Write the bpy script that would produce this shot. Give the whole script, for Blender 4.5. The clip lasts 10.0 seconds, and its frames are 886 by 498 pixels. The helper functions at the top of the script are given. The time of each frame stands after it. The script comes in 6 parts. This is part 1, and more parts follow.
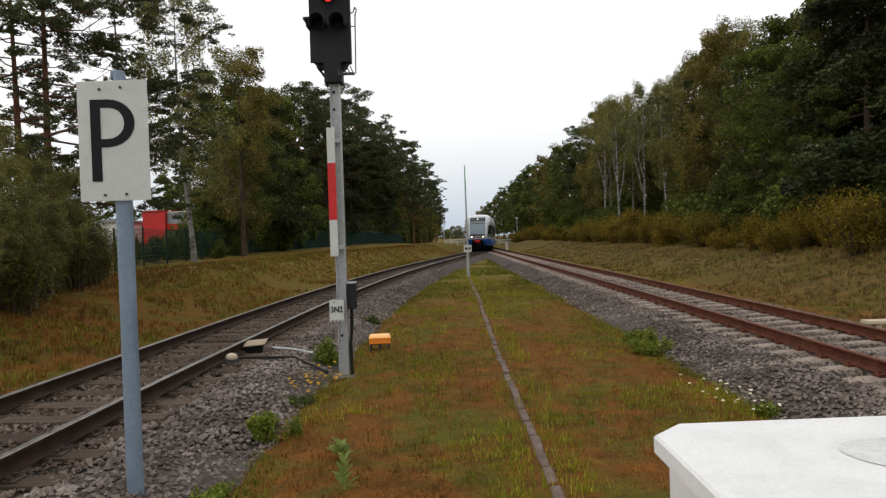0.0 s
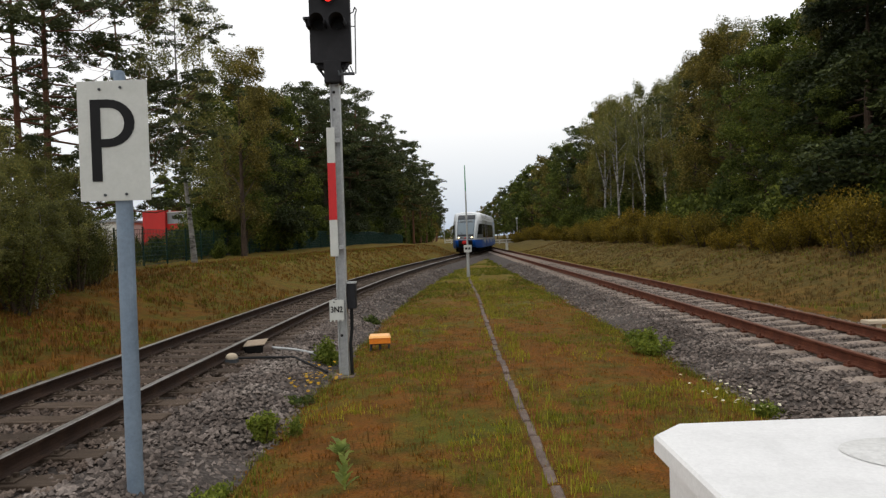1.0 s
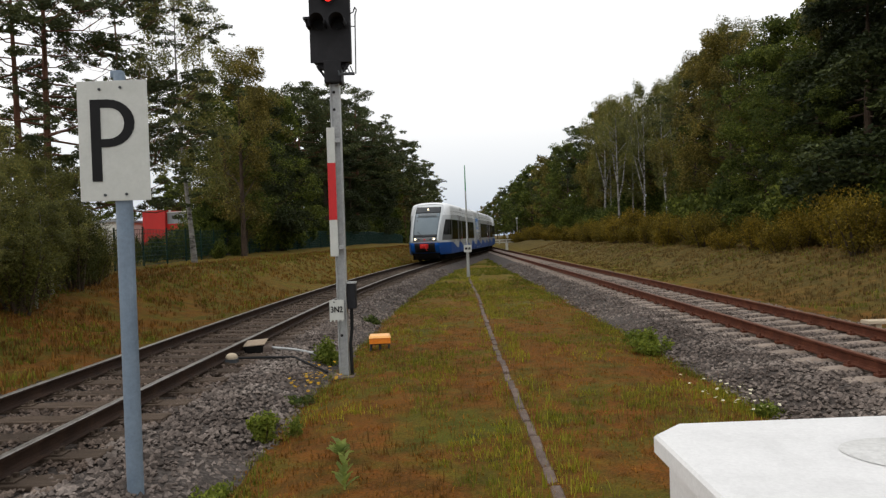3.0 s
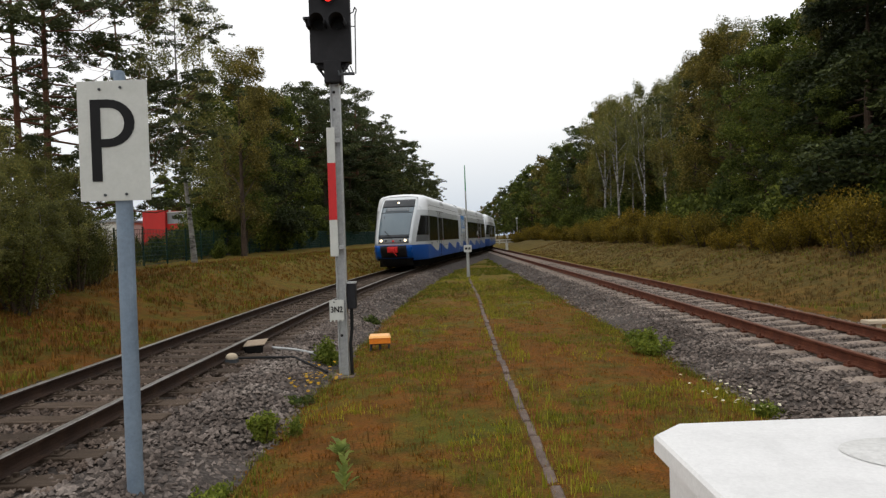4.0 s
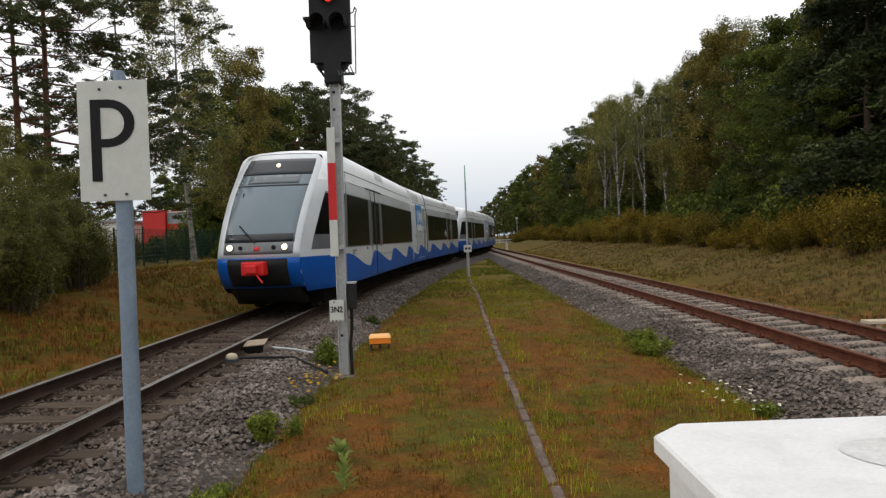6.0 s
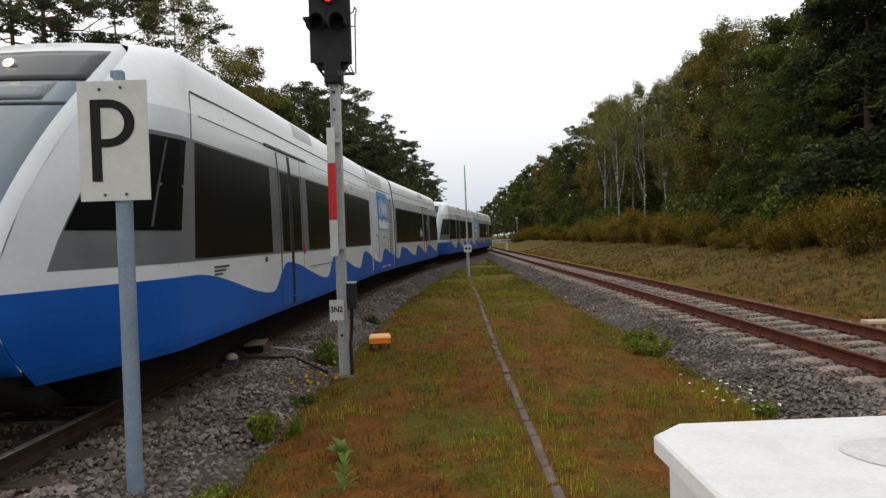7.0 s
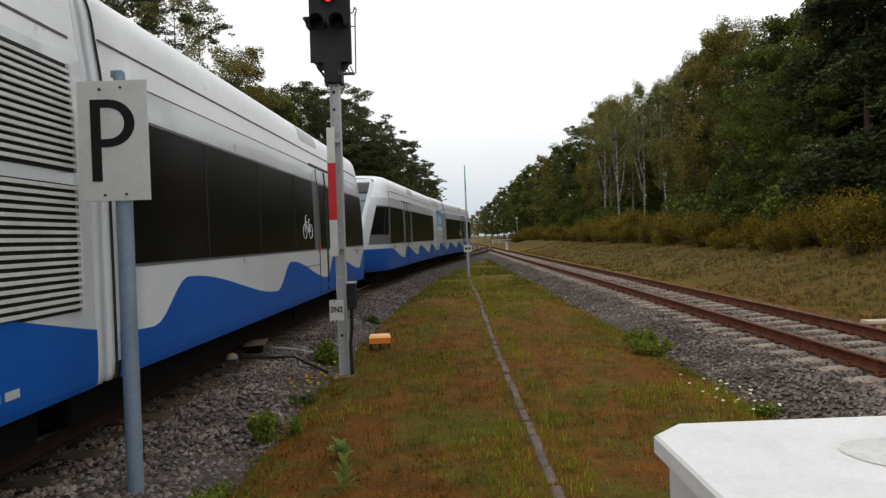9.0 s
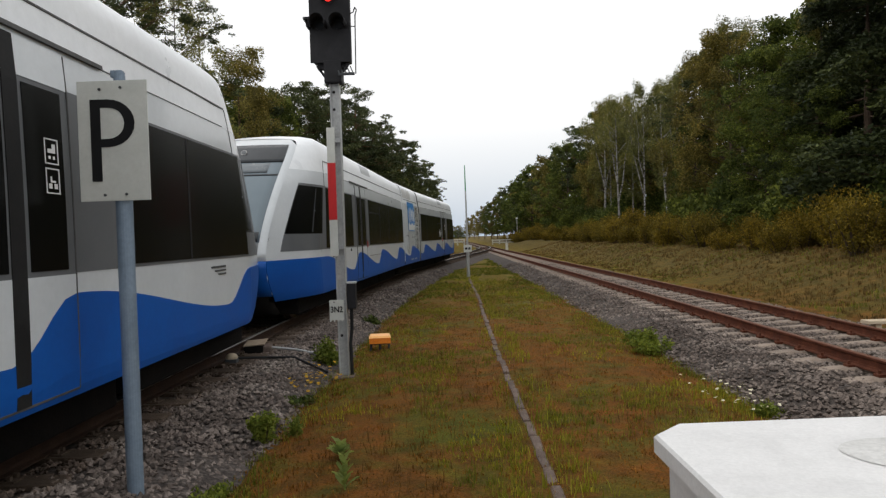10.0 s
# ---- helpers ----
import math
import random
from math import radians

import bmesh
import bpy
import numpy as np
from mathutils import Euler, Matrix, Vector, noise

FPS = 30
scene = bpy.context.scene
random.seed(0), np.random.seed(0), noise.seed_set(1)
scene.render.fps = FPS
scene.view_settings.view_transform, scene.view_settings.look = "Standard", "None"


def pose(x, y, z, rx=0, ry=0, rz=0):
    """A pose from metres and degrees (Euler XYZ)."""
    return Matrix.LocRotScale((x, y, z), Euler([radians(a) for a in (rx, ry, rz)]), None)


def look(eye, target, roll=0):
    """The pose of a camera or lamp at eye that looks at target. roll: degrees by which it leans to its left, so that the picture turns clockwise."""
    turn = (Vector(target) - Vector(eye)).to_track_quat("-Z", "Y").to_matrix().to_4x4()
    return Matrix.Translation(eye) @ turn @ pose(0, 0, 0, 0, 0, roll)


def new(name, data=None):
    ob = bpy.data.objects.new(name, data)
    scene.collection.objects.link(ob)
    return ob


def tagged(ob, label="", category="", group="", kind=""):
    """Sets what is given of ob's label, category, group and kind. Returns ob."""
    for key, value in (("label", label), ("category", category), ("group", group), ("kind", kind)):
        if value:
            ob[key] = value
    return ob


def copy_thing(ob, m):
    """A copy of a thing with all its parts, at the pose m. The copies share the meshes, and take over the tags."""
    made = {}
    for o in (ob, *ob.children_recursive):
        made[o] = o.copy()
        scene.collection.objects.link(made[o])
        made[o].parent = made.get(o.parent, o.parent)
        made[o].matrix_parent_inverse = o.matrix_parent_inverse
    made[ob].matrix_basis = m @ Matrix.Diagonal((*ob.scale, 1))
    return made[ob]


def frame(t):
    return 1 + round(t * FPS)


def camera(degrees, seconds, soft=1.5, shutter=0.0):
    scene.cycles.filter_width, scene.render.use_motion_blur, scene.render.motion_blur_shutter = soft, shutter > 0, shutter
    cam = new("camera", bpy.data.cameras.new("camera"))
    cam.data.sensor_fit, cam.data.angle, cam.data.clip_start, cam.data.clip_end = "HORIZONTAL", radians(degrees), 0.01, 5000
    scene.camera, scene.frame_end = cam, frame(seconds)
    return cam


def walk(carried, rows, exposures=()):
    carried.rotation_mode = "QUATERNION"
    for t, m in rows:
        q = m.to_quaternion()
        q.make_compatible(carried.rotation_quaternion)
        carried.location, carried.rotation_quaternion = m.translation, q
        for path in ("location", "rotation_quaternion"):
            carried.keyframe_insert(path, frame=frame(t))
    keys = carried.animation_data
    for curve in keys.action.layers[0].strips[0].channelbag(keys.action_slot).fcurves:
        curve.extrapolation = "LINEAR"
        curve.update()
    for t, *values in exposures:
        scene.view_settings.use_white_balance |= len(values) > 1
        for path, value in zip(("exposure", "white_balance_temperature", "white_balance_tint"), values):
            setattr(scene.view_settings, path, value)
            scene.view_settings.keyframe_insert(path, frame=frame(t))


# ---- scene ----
# camera: on a tripod, both rows alike
cam = camera(66.32, 10.0, soft=1.35)
EYE = (0.0, 0.0, 1.656)
AIM = pose(0, 0, 0, 0, 0, 0.911) @ pose(0, 0, 0, 90 - 1.0027) @ pose(0, 0, 0, 0, 0, -1.811)
STAND = Matrix.Translation(EYE) @ AIM
walk(cam, [(0.0, STAND), (10.0, STAND)], exposures=[(0.0, -0.30, 6700, 10), (10.0, -0.30, 6700, 10)])

# light: bright overcast sky with a weak wide sun
world = bpy.data.worlds.new("sky")
scene.world = world
world.use_nodes = True
wn, wl = world.node_tree.nodes, world.node_tree.links
wn.clear()
w_out, w_bg = wn.new("ShaderNodeOutputWorld"), wn.new("ShaderNodeBackground")
w_sky, w_mix = wn.new("ShaderNodeTexSky"), wn.new("ShaderNodeMix")
w_sky.sky_type, w_sky.sun_disc = "NISHITA", False
w_sky.sun_elevation, w_sky.sun_rotation = radians(38), radians(-70)
w_sky.air_density, w_sky.dust_density, w_sky.ozone_density = 1.0, 4.0, 1.0
w_mix.data_type = "RGBA"
w_mix.inputs[0].default_value = 0.82
w_geo, w_sep, w_ramp = wn.new("ShaderNodeTexCoord"), wn.new("ShaderNodeSeparateXYZ"), wn.new("ShaderNodeValToRGB")
wl.new(w_geo.outputs["Generated"], w_sep.inputs[0])
wl.new(w_sep.outputs["Z"], w_ramp.inputs[0])
w_ramp.color_ramp.elements[0].color = (9.0, 10.6, 12.6, 1)
w_ramp.color_ramp.elements[0].position = 0.0
w_ramp.color_ramp.elements[1].color = (17.2, 17.5, 17.9, 1)
w_ramp.color_ramp.elements[1].position = 0.16
w_top = w_ramp.color_ramp.elements.new(0.8)
w_top.color = (20.5, 20.8, 21.2, 1)
wl.new(w_sky.outputs[0], w_mix.inputs[6])
wl.new(w_ramp.outputs[0], w_mix.inputs[7])
wl.new(w_mix.outputs[2], w_bg.inputs[0])
w_bg.inputs[1].default_value = 0.085
wl.new(w_bg.outputs[0], w_out.inputs[0])
sun = new("sun", bpy.data.lights.new("sun", "SUN"))
sun.data.energy, sun.data.angle, sun.data.color = 0.6, radians(14), (1.0, 0.95, 0.88)
sun.matrix_world = look((-30, -11, 25), (0, 0, 0))


# ---- materials ----
def ramp_node(nt, fac, stops):
    r = nt.nodes.new("ShaderNodeValToRGB")
    els = r.color_ramp.elements
    while len(els) < len(stops):
        els.new(0.5)
    for e, (p, c) in zip(els, stops):
        e.position, e.color = p, (*c, 1)
    nt.links.new(fac, r.inputs[0])
    return r.outputs[0]


def noise_node(nt, scale, detail=4, rough=0.6, coord="Object", dist=0.0, squash=None):
    n, t = nt.nodes.new("ShaderNodeTexNoise"), nt.nodes.new("ShaderNodeTexCoord")
    n.inputs["Scale"].default_value, n.inputs["Detail"].default_value = scale, detail
    n.inputs["Roughness"].default_value, n.inputs["Distortion"].default_value = rough, dist
    v = t.outputs[coord]
    if squash:
        mp = nt.nodes.new("ShaderNodeMapping")
        mp.inputs["Scale"].default_value = squash
        nt.links.new(v, mp.inputs[0])
        v = mp.outputs[0]
    nt.links.new(v, n.inputs["Vector"])
    return n.outputs[0]


def mix_node(nt, fac, a, b, blend="MIX"):
    m = nt.nodes.new("ShaderNodeMix")
    m.data_type, m.blend_type = "RGBA", blend
    for sock, v in ((m.inputs[0], fac), (m.inputs[6], a), (m.inputs[7], b)):
        if isinstance(v, (int, float)):
            sock.default_value = v
        elif isinstance(v, tuple):
            sock.default_value = (*v, 1)
        else:
            nt.links.new(v, sock)
    return m.outputs[2]


def material(name, stops, scale=6.0, rough=0.7, metal=0.0, bump=0.0, bump_scale=40.0, fine=None, squash=None, island=0.0,
             objrand=0.0, coat=0.0, emit=None, rough_var=0.15, coord="Object", spec=None):
    """Base colour from a noise ramp, a finer noise over it, bump, and variation from piece to piece."""
    m = bpy.data.materials.new(name)
    m.use_nodes = True
    nt = m.node_tree
    b = nt.nodes["Principled BSDF"]
    n1 = noise_node(nt, scale, 5, 0.6, coord, 0.3, squash)
    col = ramp_node(nt, n1, stops)
    n2 = noise_node(nt, bump_scale, 3, 0.7, coord, 0.0, squash)
    if fine:
        shade = ramp_node(nt, n2, [(0.3, (1 - fine,) * 3), (0.7, (1 + fine,) * 3)])
        col = mix_node(nt, 1.0, col, shade, "MULTIPLY")
    for amount, sock in ((island, "geo"), (objrand, "obj")):
        if amount:
            g = nt.nodes.new("ShaderNodeNewGeometry" if sock == "geo" else "ShaderNodeObjectInfo")
            v = g.outputs["Random Per Island"] if sock == "geo" else g.outputs["Random"]
            sh = ramp_node(nt, v, [(0.0, (1 - amount,) * 3), (1.0, (1 + amount,) * 3)])
            col = mix_node(nt, 1.0, col, sh, "MULTIPLY")
    nt.links.new(col, b.inputs["Base Color"])
    b.inputs["Metallic"].default_value = metal
    mr = nt.nodes.new("ShaderNodeMapRange")
    mr.inputs[3].default_value, mr.inputs[4].default_value = max(0.02, rough - rough_var), min(1, rough + rough_var)
    nt.links.new(n1, mr.inputs[0])
    nt.links.new(mr.outputs[0], b.inputs["Roughness"])
    b.inputs["Coat Weight"].default_value = coat
    b.inputs["Specular IOR Level"].default_value = spec if spec is not None else (0.18 if rough >= 0.6 else 0.4)
    if bump:
        bn = nt.nodes.new("ShaderNodeBump")
        bn.inputs["Strength"].default_value, bn.inputs["Distance"].default_value = bump, 0.02
        nt.links.new(n2, bn.inputs["Height"])
        nt.links.new(bn.outputs[0], b.inputs["Normal"])
    if emit:
        b.inputs["Emission Color"].default_value, b.inputs["Emission Strength"].default_value = (*emit[0], 1), emit[1]
    return m


def leaf_material(name, dark, light, through_light=0.25):
    m = bpy.data.materials.new(name)
    m.use_nodes = True
    nt = m.node_tree
    b = nt.nodes["Principled BSDF"]
    g, o = nt.nodes.new("ShaderNodeNewGeometry"), nt.nodes.new("ShaderNodeObjectInfo")
    mid = tuple((a + c) / 2 for a, c in zip(dark, light))
    col = ramp_node(nt, g.outputs["Random Per Island"], [(0.0, dark), (0.6, mid), (0.82, light), (1.0, tuple(min(0.8, 1.35 * q) for q in light))])
    col = mix_node(nt, 1.0, col, ramp_node(nt, noise_node(nt, 0.5, 2), [(0.35, (0.72, 0.74, 0.7)), (0.65, (1.25, 1.2, 1.0))]), "MULTIPLY")
    col = mix_node(nt, 1.0, col, ramp_node(nt, o.outputs["Random"], [(0.0, (0.8, 0.82, 0.85)), (1.0, (1.2, 1.12, 0.95))]), "MULTIPLY")
    nt.links.new(col, b.inputs["Base Color"])
    b.inputs["Roughness"].default_value = 0.65
    b.inputs["Specular IOR Level"].default_value = 0.2
    tr, add = nt.nodes.new("ShaderNodeBsdfTranslucent"), nt.nodes.new("ShaderNodeMixShader")
    nt.links.new(col, tr.inputs[0])
    add.inputs[0].default_value = through_light
    nt.links.new(b.outputs[0], add.inputs[1])
    nt.links.new(tr.outputs[0], add.inputs[2])
    nt.links.new(add.outputs[0], nt.nodes["Material Output"].inputs[0])
    return m


M = {}
# one white paint: sides darkened, roof lightened, to carry the skylight from above
M["white"] = material("train_white_shaded", [(0.3, (0.54, 0.575, 0.60)), (0.7, (0.62, 0.655, 0.68))], 0.8, 0.3, fine=0.03, bump_scale=14, coat=0.4, rough_var=0.08)
M["roof"] = material("roof_white_lit", [(0.3, (0.76, 0.79, 0.815)), (0.7, (0.84, 0.865, 0.885))], 0.9, 0.3, fine=0.04, bump_scale=9, rough_var=0.08)
M["blue"] = material("train_blue", [(0.3, (0.0013, 0.070, 0.33)), (0.7, (0.0018, 0.092, 0.40))], 1.1, 0.40, fine=0.05, bump_scale=20, coat=0.0, spec=0.28, rough_var=0.08)
M["grey"] = material("train_grey", [(0.3, (0.10, 0.107, 0.115)), (0.7, (0.135, 0.143, 0.15))], 1.5, 0.4, fine=0.04)
M["darkgrey"] = material("dark_grey", [(0.3, (0.045, 0.05, 0.055)), (0.7, (0.075, 0.08, 0.085))], 3, 0.45, spec=0.12, fine=0.08)
M["black"] = material("black_rubber", [(0.3, (0.010, 0.010, 0.011)), (0.7, (0.022, 0.022, 0.022))], 5, 0.65, fine=0.1)
# grime taken down to near-black, with the shade under the floor painted in
M["under"] = material("underframe_grime_shade", [(0.3, (0.006, 0.006, 0.006)), (0.7, (0.014, 0.012, 0.011))], 4, 0.9, fine=0.2, bump=0.3, spec=0.08)
M["window"] = material("tinted_window", [(0.3, (0.003, 0.0032, 0.0032)), (0.7, (0.006, 0.0062, 0.006))], 0.6, 0.24, rough_var=0.05, spec=0.12)
M["tint"] = material("tinted_header", [(0.3, (0.022, 0.026, 0.03)), (0.7, (0.035, 0.04, 0.046))], 2, 0.2, spec=0.3)
M["display"] = material("display_grey", [(0.3, (0.11, 0.13, 0.145)), (0.7, (0.15, 0.17, 0.185))], 2, 0.25)
M["panelgrey"] = material("panel_grey", [(0.3, (0.12, 0.13, 0.135)), (0.7, (0.17, 0.18, 0.185))], 3, 0.4)
# blue-grey base colour stands in for sky reflected in the glass
M["screen"] = material("windscreen_sky_tone", [(0.3, (0.095, 0.135, 0.165)), (0.7, (0.13, 0.175, 0.205))], 0.5, 0.14, rough_var=0.03, coat=0.6)
M["red"] = material("coupler_red", [(0.3, (0.55, 0.012, 0.012)), (0.7, (0.68, 0.02, 0.018))], 6, 0.45, fine=0.1)
M["lamp_on"] = material("headlamp_glow", [(0, (0.9, 0.85, 0.7)), (1, (0.9, 0.85, 0.7))], 1, 0.2, emit=((1.0, 0.80, 0.48), 4.0))
M["lamp_off"] = material("headlamp_unlit", [(0, (0.10, 0.11, 0.12)), (1, (0.16, 0.17, 0.18))], 1, 0.2)
M["lamp_rim"] = material("lamp_rim", [(0.3, (0.3, 0.3, 0.3)), (0.7, (0.4, 0.4, 0.4))], 8, 0.3, 0.8)
M["wheel"] = material("wheel_steel", [(0.3, (0.06, 0.045, 0.035)), (0.7, (0.12, 0.09, 0.07))], 9, 0.6, 0.5, fine=0.2)
M["grille"] = material("grille_metal", [(0.3, (0.5, 0.51, 0.5)), (0.7, (0.62, 0.62, 0.6))], 6, 0.45, fine=0.1)
M["hatch"] = material("hatch_grey", [(0.3, (0.40, 0.42, 0.43)), (0.7, (0.47, 0.49, 0.5))], 3, 0.4)
M["seam"] = material("panel_seam", [(0.3, (0.06, 0.06, 0.06)), (0.7, (0.1, 0.1, 0.1))], 6, 0.6)
M["logo"] = material("logo_blue", [(0.3, (0.015, 0.20, 0.56)), (0.7, (0.02, 0.24, 0.62))], 3, 0.3)
M["decal"] = material("decal_white", [(0.3, (0.7, 0.7, 0.7)), (0.7, (0.76, 0.76, 0.76))], 3, 0.4)
M["gangway"] = material("gangway_bellows", [(0.3, (0.05, 0.045, 0.04)), (0.7, (0.09, 0.08, 0.07))], 5, 0.8, fine=0.15)
M["rust"] = material("rail_rust", [(0.25, (0.052, 0.016, 0.009)), (0.5, (0.095, 0.030, 0.016)), (0.75, (0.15, 0.056, 0.032))], 5, 0.8, 0.1, bump=0.25, bump_scale=60, fine=0.25)
M["rail_dark"] = material("rail_brown", [(0.25, (0.016, 0.009, 0.006)), (0.5, (0.034, 0.019, 0.013)), (0.75, (0.06, 0.035, 0.023))], 5, 0.7, 0.2, bump=0.25, bump_scale=60, fine=0.25)
M["rail_head"] = material("rail_running_face", [(0.3, (0.16, 0.145, 0.13)), (0.7, (0.30, 0.28, 0.26))], 7, 0.35, 0.6, fine=0.1)
M["rail_head_rust"] = material("rail_top_rust", [(0.3, (0.11, 0.042, 0.025)), (0.7, (0.17, 0.075, 0.046))], 7, 0.6, 0.3, fine=0.15)
M["concrete"] = material("sleeper_concrete", [(0.25, (0.16, 0.12, 0.095)), (0.5, (0.24, 0.19, 0.155)), (0.8, (0.33, 0.28, 0.235))], 3.5, 0.9, bump=0.35, bump_scale=45, fine=0.18, objrand=0.14)
M["oldwood"] = material("sleeper_wood", [(0.2, (0.03, 0.021, 0.015)), (0.5, (0.07, 0.05, 0.036)), (0.8, (0.135, 0.10, 0.075))], 2.2, 0.92, bump=0.5, bump_scale=30, fine=0.3, squash=(1, 9, 9), objrand=0.25)
M["stone"] = material("ballast_stone", [(0.25, (0.066, 0.051, 0.043)), (0.5, (0.145, 0.118, 0.103)), (0.8, (0.28, 0.243, 0.215))], 1.3, 0.92, fine=0.2, bump_scale=60, island=0.5)
M["stone_brown"] = material("ballast_stone_brown", [(0.25, (0.050, 0.036, 0.028)), (0.5, (0.108, 0.080, 0.064)), (0.8, (0.215, 0.172, 0.142))], 1.3, 0.92, fine=0.2, bump_scale=60, island=0.5)
M["gravel"] = material("ballast_bed", [(0.25, (0.022, 0.018, 0.016)), (0.5, (0.065, 0.054, 0.048)), (0.75, (0.14, 0.12, 0.108))], 16, 0.95, bump=1.0, bump_scale=30, fine=0.45)
M["post_blue"] = material("post_grey_blue", [(0.3, (0.16, 0.215, 0.28)), (0.7, (0.22, 0.285, 0.36))], 5, 0.5, 0.2, fine=0.1)
M["galv"] = material("galvanised_steel", [(0.3, (0.33, 0.34, 0.34)), (0.7, (0.46, 0.47, 0.47))], 12, 0.5, 0.35, fine=0.12)
M["board"] = material("board_white", [(0.3, (0.50, 0.515, 0.48)), (0.7, (0.58, 0.59, 0.555))], 4, 0.5, fine=0.04)
M["ink"] = material("ink_black", [(0.3, (0.010, 0.010, 0.011)), (0.7, (0.016, 0.016, 0.017))], 4, 0.5, spec=0.12)
M["signred"] = material("sign_red", [(0.3, (0.50, 0.015, 0.018)), (0.7, (0.60, 0.02, 0.02))], 4, 0.5, fine=0.06)
M["signal_black"] = material("signal_black", [(0.3, (0.012, 0.012, 0.014)), (0.7, (0.025, 0.025, 0.028))], 5, 0.6, fine=0.1)
M["signal_red"] = material("signal_red_light", [(0, (0.6, 0.02, 0.02)), (1, (0.6, 0.02, 0.02))], 1, 0.3, emit=((1.0, 0.03, 0.02), 1.3))
M["lens"] = material("dark_lens", [(0.3, (0.012, 0.013, 0.015)), (0.7, (0.02, 0.022, 0.025))], 3, 0.3, spec=0.04)
M["orange"] = material("orange_paint", [(0.3, (0.80, 0.21, 0.015)), (0.7, (0.88, 0.28, 0.03))], 6, 0.5, fine=0.08)
# the box's orange made paler, light on the lid put into the colour
M["orange_pale"] = material("orange_toplit", [(0.3, (0.90, 0.42, 0.12)), (0.7, (0.94, 0.50, 0.17))], 6, 0.4, fine=0.08)
M["cabinet"] = material("cabinet_grp", [(0.3, (0.60, 0.60, 0.60)), (0.5, (0.69, 0.69, 0.69)), (0.7, (0.74, 0.74, 0.74))], 2.5, 0.6, bump=0.06, bump_scale=60, fine=0.06)
M["cabinet_pad"] = material("cabinet_worn_patch", [(0.3, (0.54, 0.54, 0.53)), (0.7, (0.62, 0.62, 0.61))], 5, 0.7, fine=0.12, bump=0.1)
M["whitewood"] = material("white_painted_rail", [(0.3, (0.58, 0.58, 0.54)), (0.7, (0.70, 0.70, 0.66))], 5, 0.6, fine=0.08)
M["palewood"] = material("pale_board", [(0.3, (0.44, 0.36, 0.26)), (0.7, (0.56, 0.47, 0.35))], 5, 0.7, fine=0.12, squash=(1, 8, 8))
M["lidwood"] = material("weathered_lid", [(0.3, (0.26, 0.20, 0.145)), (0.7, (0.36, 0.29, 0.215))], 5, 0.8, fine=0.15)
M["kerb"] = material("kerb_concrete", [(0.25, (0.075, 0.050, 0.040)), (0.5, (0.135, 0.100, 0.084)), (0.8, (0.21, 0.17, 0.145))], 6, 0.95, bump=0.5, bump_scale=40, fine=0.25, objrand=0.18)
M["green_post"] = material("pole_green", [(0.3, (0.05, 0.28, 0.12)), (0.7, (0.08, 0.36, 0.16))], 5, 0.5)
M["fence_green"] = material("fence_green", [(0.3, (0.006, 0.024, 0.018)), (0.7, (0.011, 0.038, 0.027))], 4, 0.5, spec=0.12)
M["hall_red"] = material("hall_red", [(0.3, (0.44, 0.014, 0.012)), (0.7, (0.52, 0.020, 0.016))], 1.2, 0.5, fine=0.05)
M["hall_grey"] = material("hall_grey", [(0.3, (0.23, 0.25, 0.27)), (0.7, (0.30, 0.32, 0.34))], 1.2, 0.5, fine=0.05)
M["bark"] = material("bark_brown", [(0.25, (0.03, 0.02, 0.015)), (0.5, (0.065, 0.045, 0.033)), (0.8, (0.12, 0.085, 0.06))], 3, 0.95, bump=0.8, bump_scale=14, fine=0.35, squash=(3, 3, 0.7))
M["bark_pine"] = material("bark_pine", [(0.25, (0.06, 0.03, 0.02)), (0.5, (0.13, 0.062, 0.038)), (0.8, (0.20, 0.10, 0.06))], 3, 0.95, bump=0.8, bump_scale=14, fine=0.3, squash=(3, 3, 0.7))
M["bark_birch"] = material("bark_birch", [(0.34, (0.04, 0.036, 0.03)), (0.48, (0.20, 0.19, 0.175)), (0.8, (0.36, 0.345, 0.32))], 3, 0.8, bump=0.2, bump_scale=20, fine=0.12, squash=(1.0, 1.0, 2.2))
M["bark_birch_pale"] = material("bark_birch_pale", [(0.36, (0.05, 0.045, 0.04)), (0.50, (0.26, 0.25, 0.235)), (0.8, (0.46, 0.45, 0.43))], 3, 0.8, bump=0.2, bump_scale=20, fine=0.12, squash=(1.0, 1.0, 2.2))
M["needle_dark"] = leaf_material("fir_needles", (0.014, 0.024, 0.010), (0.045, 0.060, 0.022), 0.15)
M["needle"] = leaf_material("pine_needles", (0.032, 0.048, 0.022), (0.095, 0.115, 0.048), 0.2)
M["leaf_oak"] = leaf_material("leaves_dark_green", (0.036, 0.062, 0.014), (0.142, 0.172, 0.038), 0.35)
M["leaf_birch"] = leaf_material("leaves_birch", (0.090, 0.104, 0.036), (0.21, 0.21, 0.078), 0.4)
M["leaf_olive"] = leaf_material("leaves_olive", (0.092, 0.088, 0.022), (0.225, 0.19, 0.058), 0.38)
M["leaf_gorse"] = leaf_material("leaves_gorse", (0.085, 0.072, 0.010), (0.25, 0.185, 0.026), 0.35)
M["leaf_scrub"] = leaf_material("leaves_scrub", (0.045, 0.055, 0.014), (0.13, 0.135, 0.038), 0.35)
M["leaf_bright"] = leaf_material("leaves_bright", (0.095, 0.14, 0.022), (0.21, 0.255, 0.05), 0.4)
M["grass"] = leaf_material("grass_green", (0.095, 0.120, 0.015), (0.22, 0.225, 0.035), 0.4)
